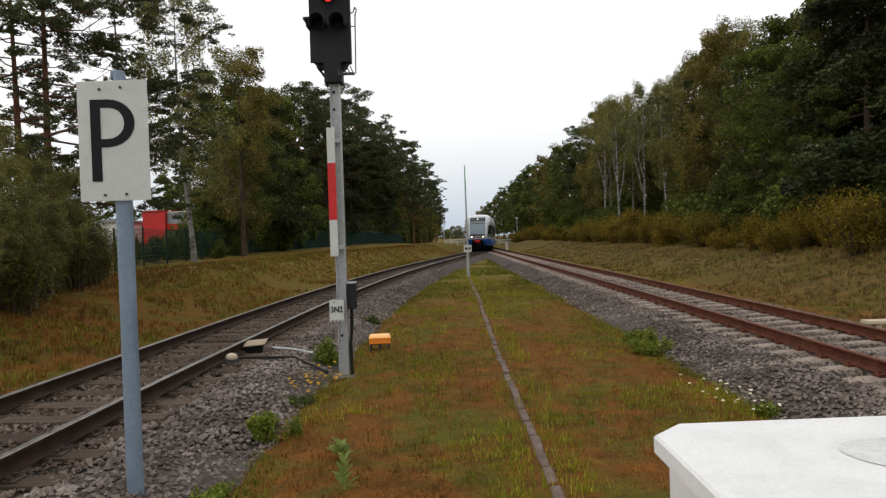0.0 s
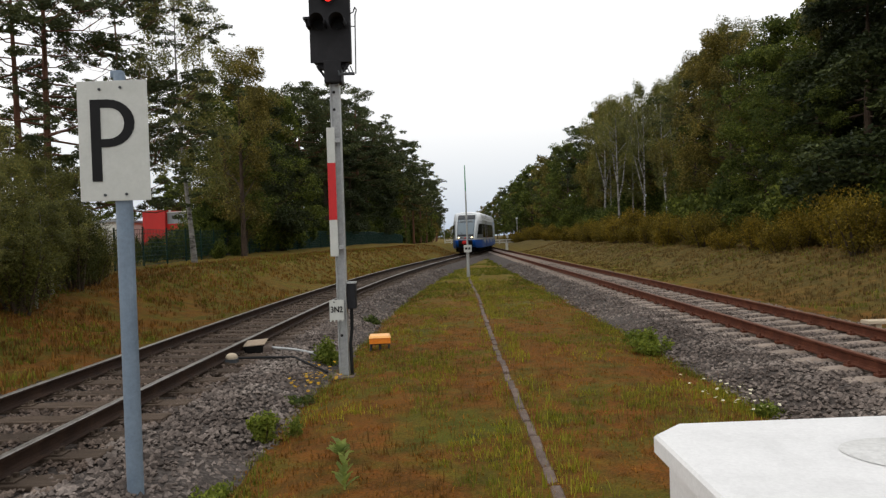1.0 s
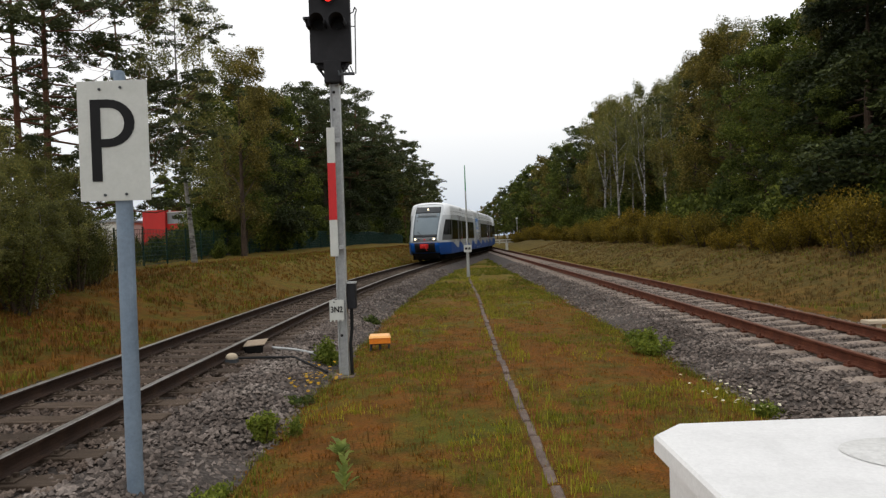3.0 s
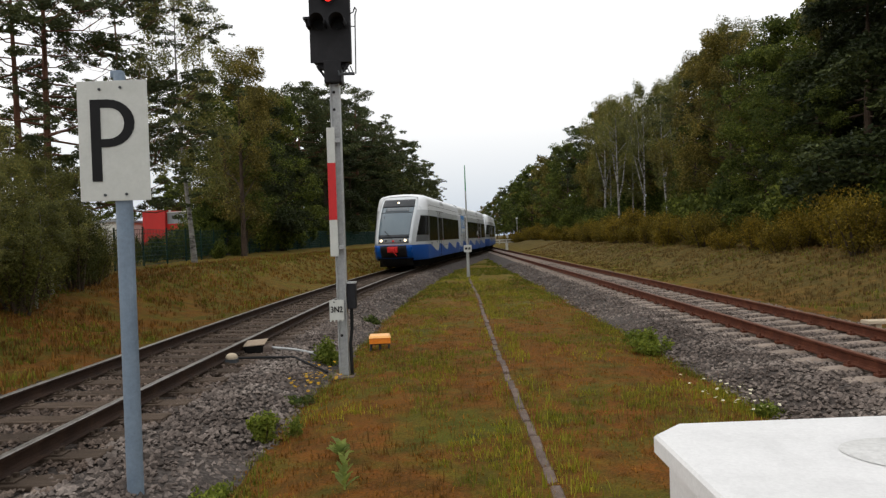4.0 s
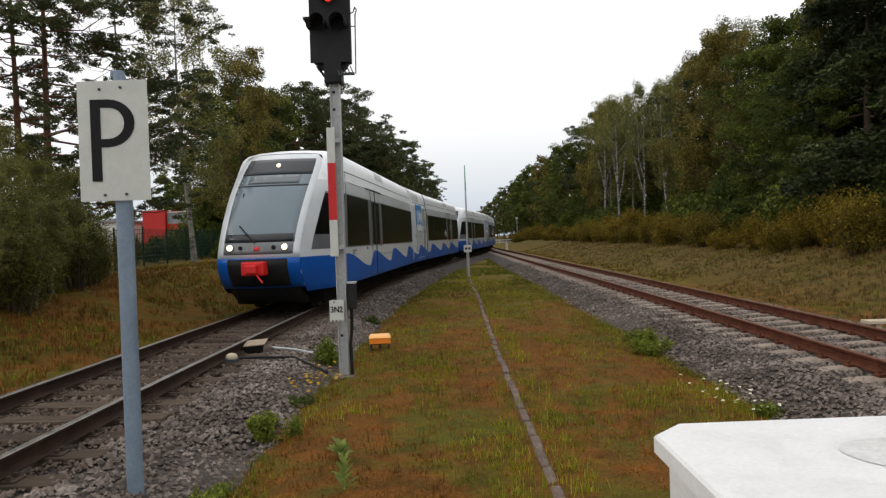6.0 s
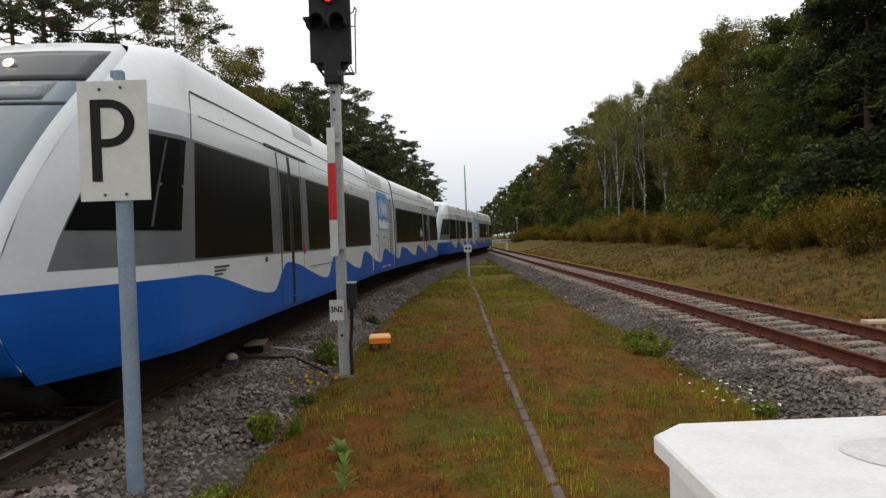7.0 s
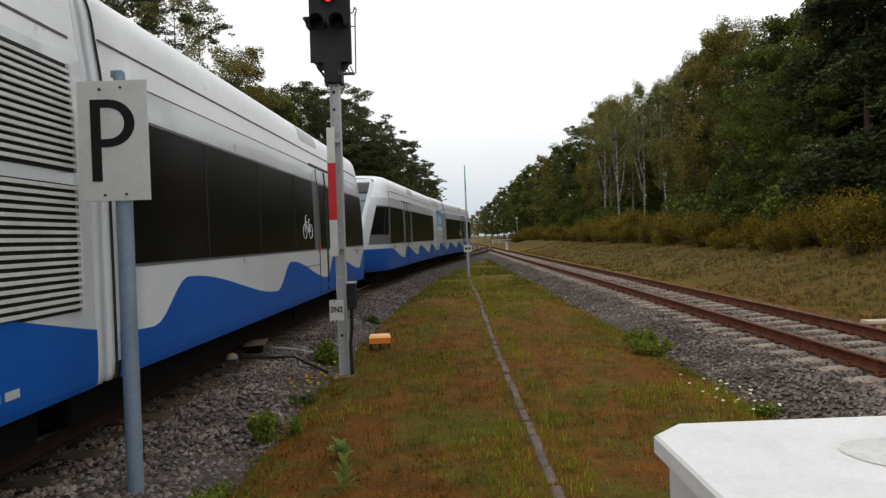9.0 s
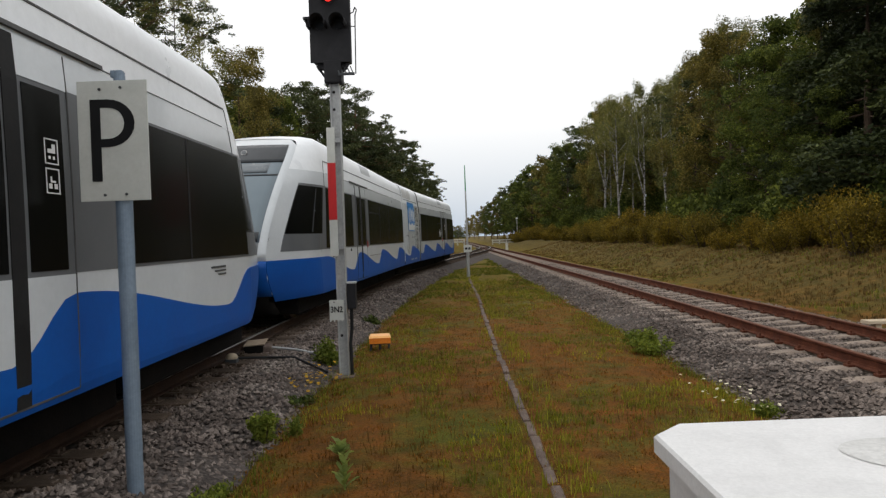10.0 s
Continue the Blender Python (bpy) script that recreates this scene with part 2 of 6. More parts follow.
M["grass_fresh"] = leaf_material("grass_yellow_green", (0.16, 0.18, 0.016), (0.34, 0.33, 0.04), 0.45)
M["straw"] = leaf_material("grass_dry", (0.104, 0.050, 0.011), (0.215, 0.114, 0.030), 0.3)
M["moss"] = leaf_material("moss_orange", (0.115, 0.055, 0.011), (0.26, 0.118, 0.020), 0.3)
M["straw_dull"] = leaf_material("grass_dull", (0.080, 0.050, 0.018), (0.175, 0.112, 0.040), 0.3)
M["mullein"] = leaf_material("leaves_mullein", (0.24, 0.31, 0.09), (0.38, 0.46, 0.17), 0.45)
M["petal_white"] = leaf_material("petals_white", (0.6, 0.6, 0.55), (0.8, 0.8, 0.75), 0.2)
M["petal_yellow"] = leaf_material("petals_yellow", (0.5, 0.27, 0.01), (0.7, 0.42, 0.02), 0.2)


def ground_material():
    m = bpy.data.materials.new("ground_turf")
    m.use_nodes = True
    nt = m.node_tree
    b = nt.nodes["Principled BSDF"]
    big = ramp_node(nt, noise_node(nt, 0.75, 5, 0.66, dist=0.5), [(0.33, (0.078, 0.080, 0.009)), (0.43, (0.106, 0.076, 0.010)), (0.50, (0.132, 0.060, 0.010)), (0.57, (0.148, 0.056, 0.010)), (0.66, (0.098, 0.076, 0.012))])
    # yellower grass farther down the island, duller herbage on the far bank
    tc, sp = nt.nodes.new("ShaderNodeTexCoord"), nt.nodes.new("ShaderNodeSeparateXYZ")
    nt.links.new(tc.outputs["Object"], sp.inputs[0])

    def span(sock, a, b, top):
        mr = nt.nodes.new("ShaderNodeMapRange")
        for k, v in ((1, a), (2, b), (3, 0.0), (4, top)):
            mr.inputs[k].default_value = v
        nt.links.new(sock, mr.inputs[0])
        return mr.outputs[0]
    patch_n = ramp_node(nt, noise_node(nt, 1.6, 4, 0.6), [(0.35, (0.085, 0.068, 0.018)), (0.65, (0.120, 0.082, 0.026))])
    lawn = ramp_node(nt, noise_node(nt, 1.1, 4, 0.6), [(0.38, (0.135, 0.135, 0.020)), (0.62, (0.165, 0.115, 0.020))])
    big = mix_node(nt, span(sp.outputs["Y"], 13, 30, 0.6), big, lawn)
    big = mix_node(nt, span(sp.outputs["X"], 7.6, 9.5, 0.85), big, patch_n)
    mid = ramp_node(nt, noise_node(nt, 3.2, 4, 0.65), [(0.32, (0.62, 0.66, 0.6)), (0.5, (1, 1, 1)), (0.7, (1.35, 1.22, 1.05))])
    fin = ramp_node(nt, noise_node(nt, 38, 3, 0.7), [(0.3, (0.55, 0.55, 0.5)), (0.7, (1.4, 1.38, 1.3))])
    col = mix_node(nt, 1.0, mix_node(nt, 1.0, big, mid, "MULTIPLY"), fin, "MULTIPLY")
    nt.links.new(col, b.inputs["Base Color"])
    b.inputs["Roughness"].default_value = 0.95
    b.inputs["Specular IOR Level"].default_value = 0.15
    bn = nt.nodes.new("ShaderNodeBump")
    bn.inputs["Strength"].default_value, bn.inputs["Distance"].default_value = 0.9, 0.04
    nt.links.new(noise_node(nt, 22, 4, 0.7), bn.inputs["Height"])
    nt.links.new(bn.outputs[0], b.inputs["Normal"])
    return m


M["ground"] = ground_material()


# ---- building helpers ----
def mesh_of(name, verts, faces, mats, smooth=False, idx=None):
    me = bpy.data.meshes.new(name)
    me.from_pydata([tuple(map(float, v)) for v in verts], [], [tuple(f) for f in faces])
    for k in (mats if isinstance(mats, (list, tuple)) else [mats]):
        me.materials.append(M[k])
    if idx is not None:
        me.polygons.foreach_set("material_index", np.asarray(idx, dtype=np.int32))
    if smooth:
        me.polygons.foreach_set("use_smooth", np.ones(len(me.polygons), dtype=bool))
    me.update()
    return me


def bm_mesh(name, bm, mats, smooth=False):
    me = bpy.data.meshes.new(name)
    bm.to_mesh(me)
    bm.free()
    for k in (mats if isinstance(mats, (list, tuple)) else [mats]):
        me.materials.append(M[k])
    if smooth:
        me.polygons.foreach_set("use_smooth", np.ones(len(me.polygons), dtype=bool))
    return me


def part(name, data, parent, label="", at=None):
    ob = new(name, data)
    ob.parent = parent
    if at is not None:
        ob.matrix_basis = at
    return tagged(ob, label=label)


def empty(name, m, **tags):
    ob = new(name)
    ob.matrix_basis = m
    ob.empty_display_size = 0.2
    return tagged(ob, **tags)


def box_bm(bm, x0, x1, y0, y1, z0, z1, bevel=0.0, m=None):
    mat = Matrix.Translation(((x0 + x1) / 2, (y0 + y1) / 2, (z0 + z1) / 2)) @ Matrix.Diagonal((abs(x1 - x0), abs(y1 - y0), abs(z1 - z0), 1))
    vs = bmesh.ops.create_cube(bm, size=1.0, matrix=mat)["verts"]
    if bevel:
        es = list({e for v in vs for e in v.link_edges})
        r = bmesh.ops.bevel(bm, geom=es, offset=bevel, segments=2, affect="EDGES", profile=0.6)
        vs = list({v for f in r["faces"] for v in f.verts} | {v for v in vs if v.is_valid})
    if m is not None:
        bmesh.ops.transform(bm, matrix=m, verts=vs)
    return vs


def box(name, x0, x1, y0, y1, z0, z1, mat, bevel=0.0):
    bm = bmesh.new()
    box_bm(bm, x0, x1, y0, y1, z0, z1, bevel)
    return bm_mesh(name, bm, mat)


def tube_bm(bm, p0, p1, r0, r1=None, seg=12, caps=True):
    p0, p1 = Vector(p0), Vector(p1)
    d = p1 - p0
    m = Matrix.Translation((p0 + p1) / 2) @ d.to_track_quat("Z", "Y").to_matrix().to_4x4()
    bmesh.ops.create_cone(bm, cap_ends=caps, segments=seg, radius1=r0, radius2=r0 if r1 is None else r1, depth=d.length, matrix=m)


def tube(name, p0, p1, r0, mat, r1=None, seg=12):
    bm = bmesh.new()
    tube_bm(bm, p0, p1, r0, r1, seg)
    return bm_mesh(name, bm, mat)


def spline(knots):
    """A smooth curve through (t, value) knots, straight beyond its ends."""
    ts, vs = np.array([k[0] for k in knots], float), np.array([k[1] for k in knots], float)
    g = np.gradient(vs, ts)

    def f(t):
        t = float(t)
        if t <= ts[0]:
            return vs[0] + g[0] * (t - ts[0])
        if t >= ts[-1]:
            return vs[-1] + g[-1] * (t - ts[-1])
        i = int(np.searchsorted(ts, t) - 1)
        i = max(0, min(len(ts) - 2, i))
        h = ts[i + 1] - ts[i]
        u = (t - ts[i]) / h
        return ((2 * u**3 - 3 * u**2 + 1) * vs[i] + (u**3 - 2 * u**2 + u) * h * g[i] + (-2 * u**3 + 3 * u**2) * vs[i + 1] + (u**3 - u**2) * h * g[i + 1])
    return f


def smooth01(a, b, x):
    t = min(1.0, max(0.0, (x - a) / (b - a)))
    return t * t * (3 - 2 * t)


# ---- the plan: rail tops at z = 0, y along the line ----
xr = spline([(-60, 5.93), (0, 5.93), (20, 5.88), (40, 5.64), (60, 5.40), (80, 5.12), (110, 4.8), (150, 4.3), (300, 2.0), (600, -8)])
xl = spline([(-90, -4.47), (0, -4.47), (10, -4.43), (20, -4.15), (30, -3.50), (40, -2.50), (50, -1.20), (60, 0.25), (70, 1.75), (80, 3.10), (90, 4.05), (100, 4.62), (110, 4.8), (150, 4.3), (300, 2.0), (600, -8)])


def height(x, y):
    """The ground's height."""
    n = 0.05 * noise.noise((x * 0.5, y * 0.5, 3.0)) + 0.02 * noise.noise((x * 2.1, y * 2.1, 7.0))
    a, b = xl(y) - x, x - xr(y)
    near = min(abs(a), abs(b))
    z = -0.36
    if a > 0:
        z = -0.50 + 0.33 * smooth01(0.85, 1.35, a) + (0.67 + 0.35 * smooth01(14, 30, y)) * smooth01(1.9, 5.4, a) * (1 - 0.75 * smooth01(85, 125, y)) + 0.3 * smooth01(6, 16, a)
        n += 0.10 * smooth01(2.5, 5, a) * noise.noise((x * 0.35, y * 0.22, 9.0))
    elif b > 0:
        z = -0.48 + 0.28 * smooth01(1.1, 1.75, b) + 1.02 * smooth01(2.0, 6.8, b) * (1 - 0.7 * smooth01(95, 130, y)) + 1.1 * smooth01(6, 16, b)
        n += 0.16 * smooth01(2.5, 6, b) * noise.noise((x * 0.35, y * 0.25, 5.0))
    else:
        z = -0.36 - 0.10 * (1 - smooth01(2.2, 3.2, near))
    return z + n


# ---- ground sheet ----
def build_ground():
    xs = np.concatenate([np.array([-900, -400, -200, -110, -70, -50, -40, -32]), np.arange(-26, -13, 1.0), np.arange(-13, 18, 0.35), np.arange(18, 36, 1.0), np.array([40, 55, 80, 120, 200, 400, 900])])
    ys = np.concatenate([np.array([-300, -120, -60, -30, -15, -6]), np.arange(0, 45, 0.4), np.arange(45, 130, 1.5), np.arange(130, 300, 8.0), np.array([320, 400, 600, 1000, 2200])])
    verts = [(x, y, height(x, y)) for y in ys for x in xs]
    n = len(xs)
    faces = [(j * n + i, j * n + i + 1, (j + 1) * n + i + 1, (j + 1) * n + i) for j in range(len(ys) - 1) for i in range(n - 1)]
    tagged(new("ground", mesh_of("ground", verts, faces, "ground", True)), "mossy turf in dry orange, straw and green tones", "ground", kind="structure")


build_ground()


# ---- ballast beds ----
def bed(cx, y0, y1, name, label):
    prof = [(-2.95, -0.62), (-2.55, -0.47), (-1.85, -0.235), (-1.4, -0.225), (-0.9, -0.25), (0, -0.235), (0.9, -0.25), (1.4, -0.225), (1.85, -0.235), (2.55, -0.47), (2.95, -0.62)]
    ys = np.concatenate([np.arange(y0, 40, 0.35), np.arange(40, y1, 2.0)])
    verts = []
    for y in ys:
        for i, (u, z) in enumerate(prof):
            k = 0.03 * noise.noise((u * 3, y * 2.3, 1.0)) + (0.22 * noise.noise((u, y * 0.5, 4.0)) if i in (0, 1, 9, 10) else 0) * 0.2
            verts.append((cx(y) + u + (0.2 * noise.noise((u, y * 0.6, 2.0)) if i in (0, 1, 9, 10) else 0), y, z + k))
    n = len(prof)
    faces = [(j * n + i, j * n + i + 1, (j + 1) * n + i + 1, (j + 1) * n + i) for j in range(len(ys) - 1) for i in range(n - 1)]
    tagged(new(name, mesh_of(name, verts, faces, "gravel", True)), label, "ballast", kind="structure")


bed(xl, -40, 108, "ballast_bed_1", "grey crushed stone ballast under the loop track")
bed(xr, -40, 320, "ballast_bed_2", "grey crushed stone ballast under the rusty track")


def stones(cx, name, zones, seed, mat="stone"):
    """Loose ballast stones, each an uneven octahedron."""
    rng = np.random.default_rng(seed)
    base = np.array([(1, 0, 0), (-1, 0, 0), (0, 1, 0), (0, -1, 0), (0, 0, 1), (0, 0, -1)], float)
    tri = np.array([(0, 2, 4), (2, 1, 4), (1, 3, 4), (3, 0, 4), (2, 0, 5), (1, 2, 5), (3, 1, 5), (0, 3, 5)])
    V, F = [], []
    n = 0
    for (u0, u1, y0, y1, count, size) in zones:
        us, ys = rng.uniform(u0, u1, count), y0 + (y1 - y0) * rng.uniform(0, 1, count) ** 1.25
        for u, y in zip(us, ys):
            au = abs(u)
            if 0.66 < au < 0.84:
                continue
            z = -0.225 if au < 1.85 else -0.235 - 0.335 * (au - 1.85)
            r = size * rng.uniform(0.55, 1.25)
            v = base * rng.uniform(0.55, 1.1, (6, 1)) * r * np.array([1, 1, 0.75])
            a, b = rng.uniform(0, 6.28), rng.uniform(-0.7, 0.7)
            ca, sa, cb, sb = math.cos(a), math.sin(a), math.cos(b), math.sin(b)
            R = np.array([[ca, -sa, 0], [sa, ca, 0], [0, 0, 1]]) @ np.array([[1, 0, 0], [0, cb, -sb], [0, sb, cb]])
            V.append(v @ R.T + (cx(y) + u, y, z + 0.012 + r * 0.1))
            F.append(tri + n)
            n += 6
    tagged(new(name, mesh_of(name, np.concatenate(V), np.concatenate(F).tolist(), mat)), "loose grey and brownish crushed stones", "ballast stones", kind="stuff")


stones(xl, "ballast_stones", [(1.15, 2.75, 3.5, 16, 7500, 0.040), (1.15, 2.7, 16, 40, 3200, 0.048)], 3)
stones(xl, "ballast_stones", [(-1.45, 1.3, 3.5, 16, 10500, 0.038), (-1.4, 1.3, 16, 40, 4600, 0.046)], 6, "stone_brown")
stones(xr, "ballast_stones", [(-2.75, 1.7, 6.5, 18, 16000, 0.038), (-2.7, 1.6, 18, 45, 7500, 0.048)], 4)


# ---- tracks ----
def rail_mesh(cx, off, y0, y1, body, head):
    prof = [(-0.0625, -0.172), (0.0625, -0.172), (0.0625, -0.16), (0.018, -0.145), (0.009, -0.12), (0.009, -0.05), (0.034, -0.036), (0.036, -0.008), (0.028, 0), (-0.028, 0), (-0.036, -0.008), (-0.034, -0.036), (-0.009, -0.05), (-0.009, -0.12), (-0.018, -0.145), (-0.0625, -0.16)]
    ys = np.concatenate([np.arange(y0, 60, 1.0), np.arange(60, y1 + 0.1, 2.0)])
    n = len(prof)
    verts = []
    for y in ys:
        sl = (cx(y + 0.5) - cx(y - 0.5))
        k = 1 / math.sqrt(1 + sl * sl)
        for u, z in prof:
            d = off + u
            verts.append((cx(y) + d * k, y - d * k * sl, z))
    faces, idx = [], []
    for j in range(len(ys) - 1):
        for i in range(n):
            i2 = (i + 1) % n
            faces.append((j * n + i, j * n + i2, (j + 1) * n + i2, (j + 1) * n + i))
            idx.append(1 if i in (7, 8, 9) else 0)
    return mesh_of("rail", verts, faces, [body, head], idx=idx)


def concrete_sleeper():
    bm = bmesh.new()
    # waisted top with sloping ends
    st = [(-1.30, 0.13, -0.20), (-1.05, 0.15, -0.185), (-0.55, 0.15, -0.178), (0, 0.11, -0.205), (0.55, 0.15, -0.178), (1.05, 0.15, -0.185), (1.30, 0.13, -0.20)]
    rows = []
    for x, w, z in st:
        rows.append([bm.verts.new((x, -w, -0.38)), bm.verts.new((x, -w * 0.93, z - 0.03)), bm.verts.new((x, -w * 0.68, z)), bm.verts.new((x, w * 0.68, z)), bm.verts.new((x, w * 0.93, z - 0.03)), bm.verts.new((x, w, -0.38))])
    for a, b in zip(rows, rows[1:]):
        for i in range(5):
            bm.faces.new((a[i], b[i], b[i + 1], a[i + 1]))
    bm.faces.new(rows[0])
    bm.faces.new(rows[-1][::-1])
    bmesh.ops.recalc_face_normals(bm, faces=bm.faces)
    return bm_mesh("sleeper", bm, "concrete")


def wood_sleeper():
    bm = bmesh.new()
    box_bm(bm, -1.28, 1.28, -0.13, 0.13, -0.36, -0.185, 0.012)
    for s in (-0.754, 0.754):
        box_bm(bm, s - 0.17, s + 0.17, -0.08, 0.08, -0.186, -0.170)
        for k in (-0.11, 0.11):
            for q in (-0.045, 0.045):
                box_bm(bm, s + k - 0.018, s + k + 0.018, q - 0.018, q + 0.018, -0.17, -0.135)
    return bm_mesh("sleeper", bm, "oldwood")


def clip_mesh():
    bm = bmesh.new()
    for s in (-1, 1):
        box_bm(bm, s * 0.07, s * 0.15, -0.06, 0.06, -0.182, -0.150)
        tube_bm(bm, (s * 0.11, 0, -0.152), (s * 0.11, 0, -0.105), 0.018, seg=6)
    return bm_mesh("rail_clip", bm, "rust")


def build_track(cx, name, y0, y1, spacing, first, sleeper, body, head, label):
    track = empty(name, Matrix(), label=label, category="railway track", kind="structure")
    for off in (-0.7535, 0.7535):
        part("rail", rail_mesh(cx, off, y0, y1, body, head), track)
    clips = clip_mesh() if body == "rust" else None
    for i in range(300):
        y = first + (i - 30) * spacing
        if y > y1 - 1:
            break
        a = -math.atan(cx(y + 0.5) - cx(y - 0.5)) + random.uniform(-0.012, 0.012)
        m = Matrix.Translation((cx(y) + random.uniform(-0.02, 0.02), y, random.uniform(-0.008, 0.004))) @ Matrix.Rotation(a, 4, "Z")
        part("sleeper", sleeper, track, at=m)
        if clips and y < 24 and y > 5:
            for s in (-0.7535, 0.7535):
                part("rail_clip", clips, track, at=Matrix.Translation((cx(y) + s, y, 0)))
    return track


build_track(xr, "track_main", -40, 320, 0.634, 8.18, concrete_sleeper(), "rust", "rail_head_rust", "rust-brown rails on pale concrete sleepers in ballast")
build_track(xl, "track_loop", -90, 112, 0.64, 6.0, wood_sleeper(), "rail_dark", "rail_head", "dark brown rails on weathered timber sleepers in ballast")


# ---- the railcar train ----
CAR, MODULE, UNIT, NOSE_LEAN = 16.4, 4.45, 38.66, 2.25
SECTION = [(0.50, 0.982), (0.55, 0.993), (0.66, 1.0), (1.0, 1.0), (1.45, 1.0), (2.1, 0.997), (2.85, 0.985), (3.05, 0.975), (3.2, 0.965), (3.45, 0.938), (3.58, 0.926), (3.68, 0.912), (3.77, 0.89), (3.84, 0.857), (3.90, 0.81), (3.95, 0.75), (4.01, 0.54), (4.04, 0.25), (4.05, 0.0)]


def lean(z):
    return NOSE_LEAN * max(0.0, (z - 1.30) / 2.6) ** 1.45 + 0.48 * max(0.0, (1.15 - z) / 0.65) ** 1.7


SECT_Z, SECT_W = [s[0] for s in SECTION], [s[1] for s in SECTION]
NOSE_Z, NOSE_W = [0.50, 0.55, 0.66, 2.85, 3.2, 3.5, 3.72, 3.86, 3.95, 4.01, 4.04, 4.05], [0.982, 0.993, 1.0, 0.985, 0.98, 0.975, 0.96, 0.94, 0.89, 0.76, 0.45, 0.0]


def sect(z, f=0.0):
    """The width of the cross-section at z, as a share; f: 1 at the squarer nose, 0 along the body."""
    return float((1 - f) * np.interp(z, SECT_Z, SECT_W) + f * np.interp(z, NOSE_Z, NOSE_W))


def half_width(d):
    t = min(1.0, max(0.0, d / 2.15))
    return 0.96 + 0.515 * (1 - (1 - t) ** 1.3)


def skin(d, z, side, off=0.0, nose=True):
    """A point of the car's outer skin, d metres behind the nose."""
    w = half_width(d) + 0.10 * smooth01(1.3, 3.6, z) * max(0.0, 1 - d / 1.8) if nose else 1.475
    fade = max(0.0, 1 - d / 3.1) if nose else 0.0
    drop = 0.07 * fade * max(0.0, (z - 2.9)) - 0.08 * (1 - fade) * smooth01(3.2, 3.9, z)
    return (side * (w * sect(z, fade) + off), d + lean(z) * fade, z - drop)


def skin_patch(name, ds, lo, hi, side, off, mat, rows=6, nose=True, slant=0.0):
    """A panel that follows the skin between the heights lo(d) and hi(d)."""
    verts, faces = [], []
    ds = list(ds)
    n = rows + 1
    for d in ds:
        a, b = lo(d), hi(d)
        for i in range(n):
            z = a + (b - a) * i / rows
            verts.append(skin(d + slant * (z - 1.47) * max(0.0, (2.3 - d) / 1.7), z, side, off, nose))
    k = len(verts)
    inner = [(v[0] - side * (off + 0.01), v[1], v[2]) for v in verts]
    verts += inner
    for j in range(len(ds) - 1):
        for i in range(rows):
            f = (j * n + i, (j + 1) * n + i, (j + 1) * n + i + 1, j * n + i + 1)
            faces.append(f if side > 0 else f[::-1])
    ring = [i for i in range(n)] + [j * n + n - 1 for j in range(1, len(ds))] + [(len(ds) - 1) * n + i for i in range(n - 2, -1, -1)] + [j * n for j in range(len(ds) - 2, 0, -1)]
    for a, b in zip(ring, ring[1:] + ring[:1]):
        faces.append((a, b, b + k, a + k) if side > 0 else (b, a, a + k, b + k))
    return mesh_of(name, verts, faces, mat, False)


def const(v):
    return lambda d: v


CRESTS = {1: [2.55, 6.45, 10.5, 14.85, 18.9, 23.1], -1: [2.15, 6.7, 10.45, 14.85, 19.0, 23.2]}


def wave(d, side):
    """The upper edge of the blue paint; its crests lean forwards."""
    c = CRESTS[side]
    if d <= c[0]:
        return 1.31
    i = max(k for k in range(len(c) - 1) if c[k] <= d)
    u = (d - c[i]) / (c[i + 1] - c[i])
    if side > 0:
        s = 1 - smooth01(0, 0.80, u) if u < 0.80 else smooth01(0.80, 1.0, u)
    else:
        s = 1 - smooth01(0, 0.20, u) if u < 0.20 else smooth01(0.20, 1.0, u)
    return 0.87 + 0.44 * s


def car_shell():
    ds = [0, 0.05, 0.15, 0.3, 0.5, 0.75, 1.05, 1.4, 1.8, 2.2, 2.7] + list(np.arange(3.2, CAR, 0.9)) + [CAR]
    ring = [(z, 1) for z, _ in SECTION] + [(z, -1) for z, _ in SECTION[-2::-1]]
    verts, faces, idx = [], [], []
    n = len(ring)
    for d in ds:
        for z, s in ring:
            verts.append(skin(d, z, s))
    for j in range(len(ds) - 1):
        for i in range(n - 1):
            faces.append((j * n + i, (j + 1) * n + i, (j + 1) * n + i + 1, j * n + i + 1))
            # upper faces take the lit white, side faces the shaded white
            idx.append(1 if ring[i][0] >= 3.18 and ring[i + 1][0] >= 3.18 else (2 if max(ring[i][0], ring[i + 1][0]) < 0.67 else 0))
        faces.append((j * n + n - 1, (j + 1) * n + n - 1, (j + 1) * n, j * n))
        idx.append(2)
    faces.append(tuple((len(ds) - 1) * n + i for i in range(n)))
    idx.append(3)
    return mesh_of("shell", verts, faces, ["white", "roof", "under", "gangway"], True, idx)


def face_point(u, z, off=0.0):
    w = (half_width(0) + 0.10 * smooth01(1.3, 3.6, z)) * sect(z, 1.0)
    y = lean(z) - 0.16 * (1 - u * u) - off
    return (u * w, y, z - 0.07 * max(0.0, z - 2.9))


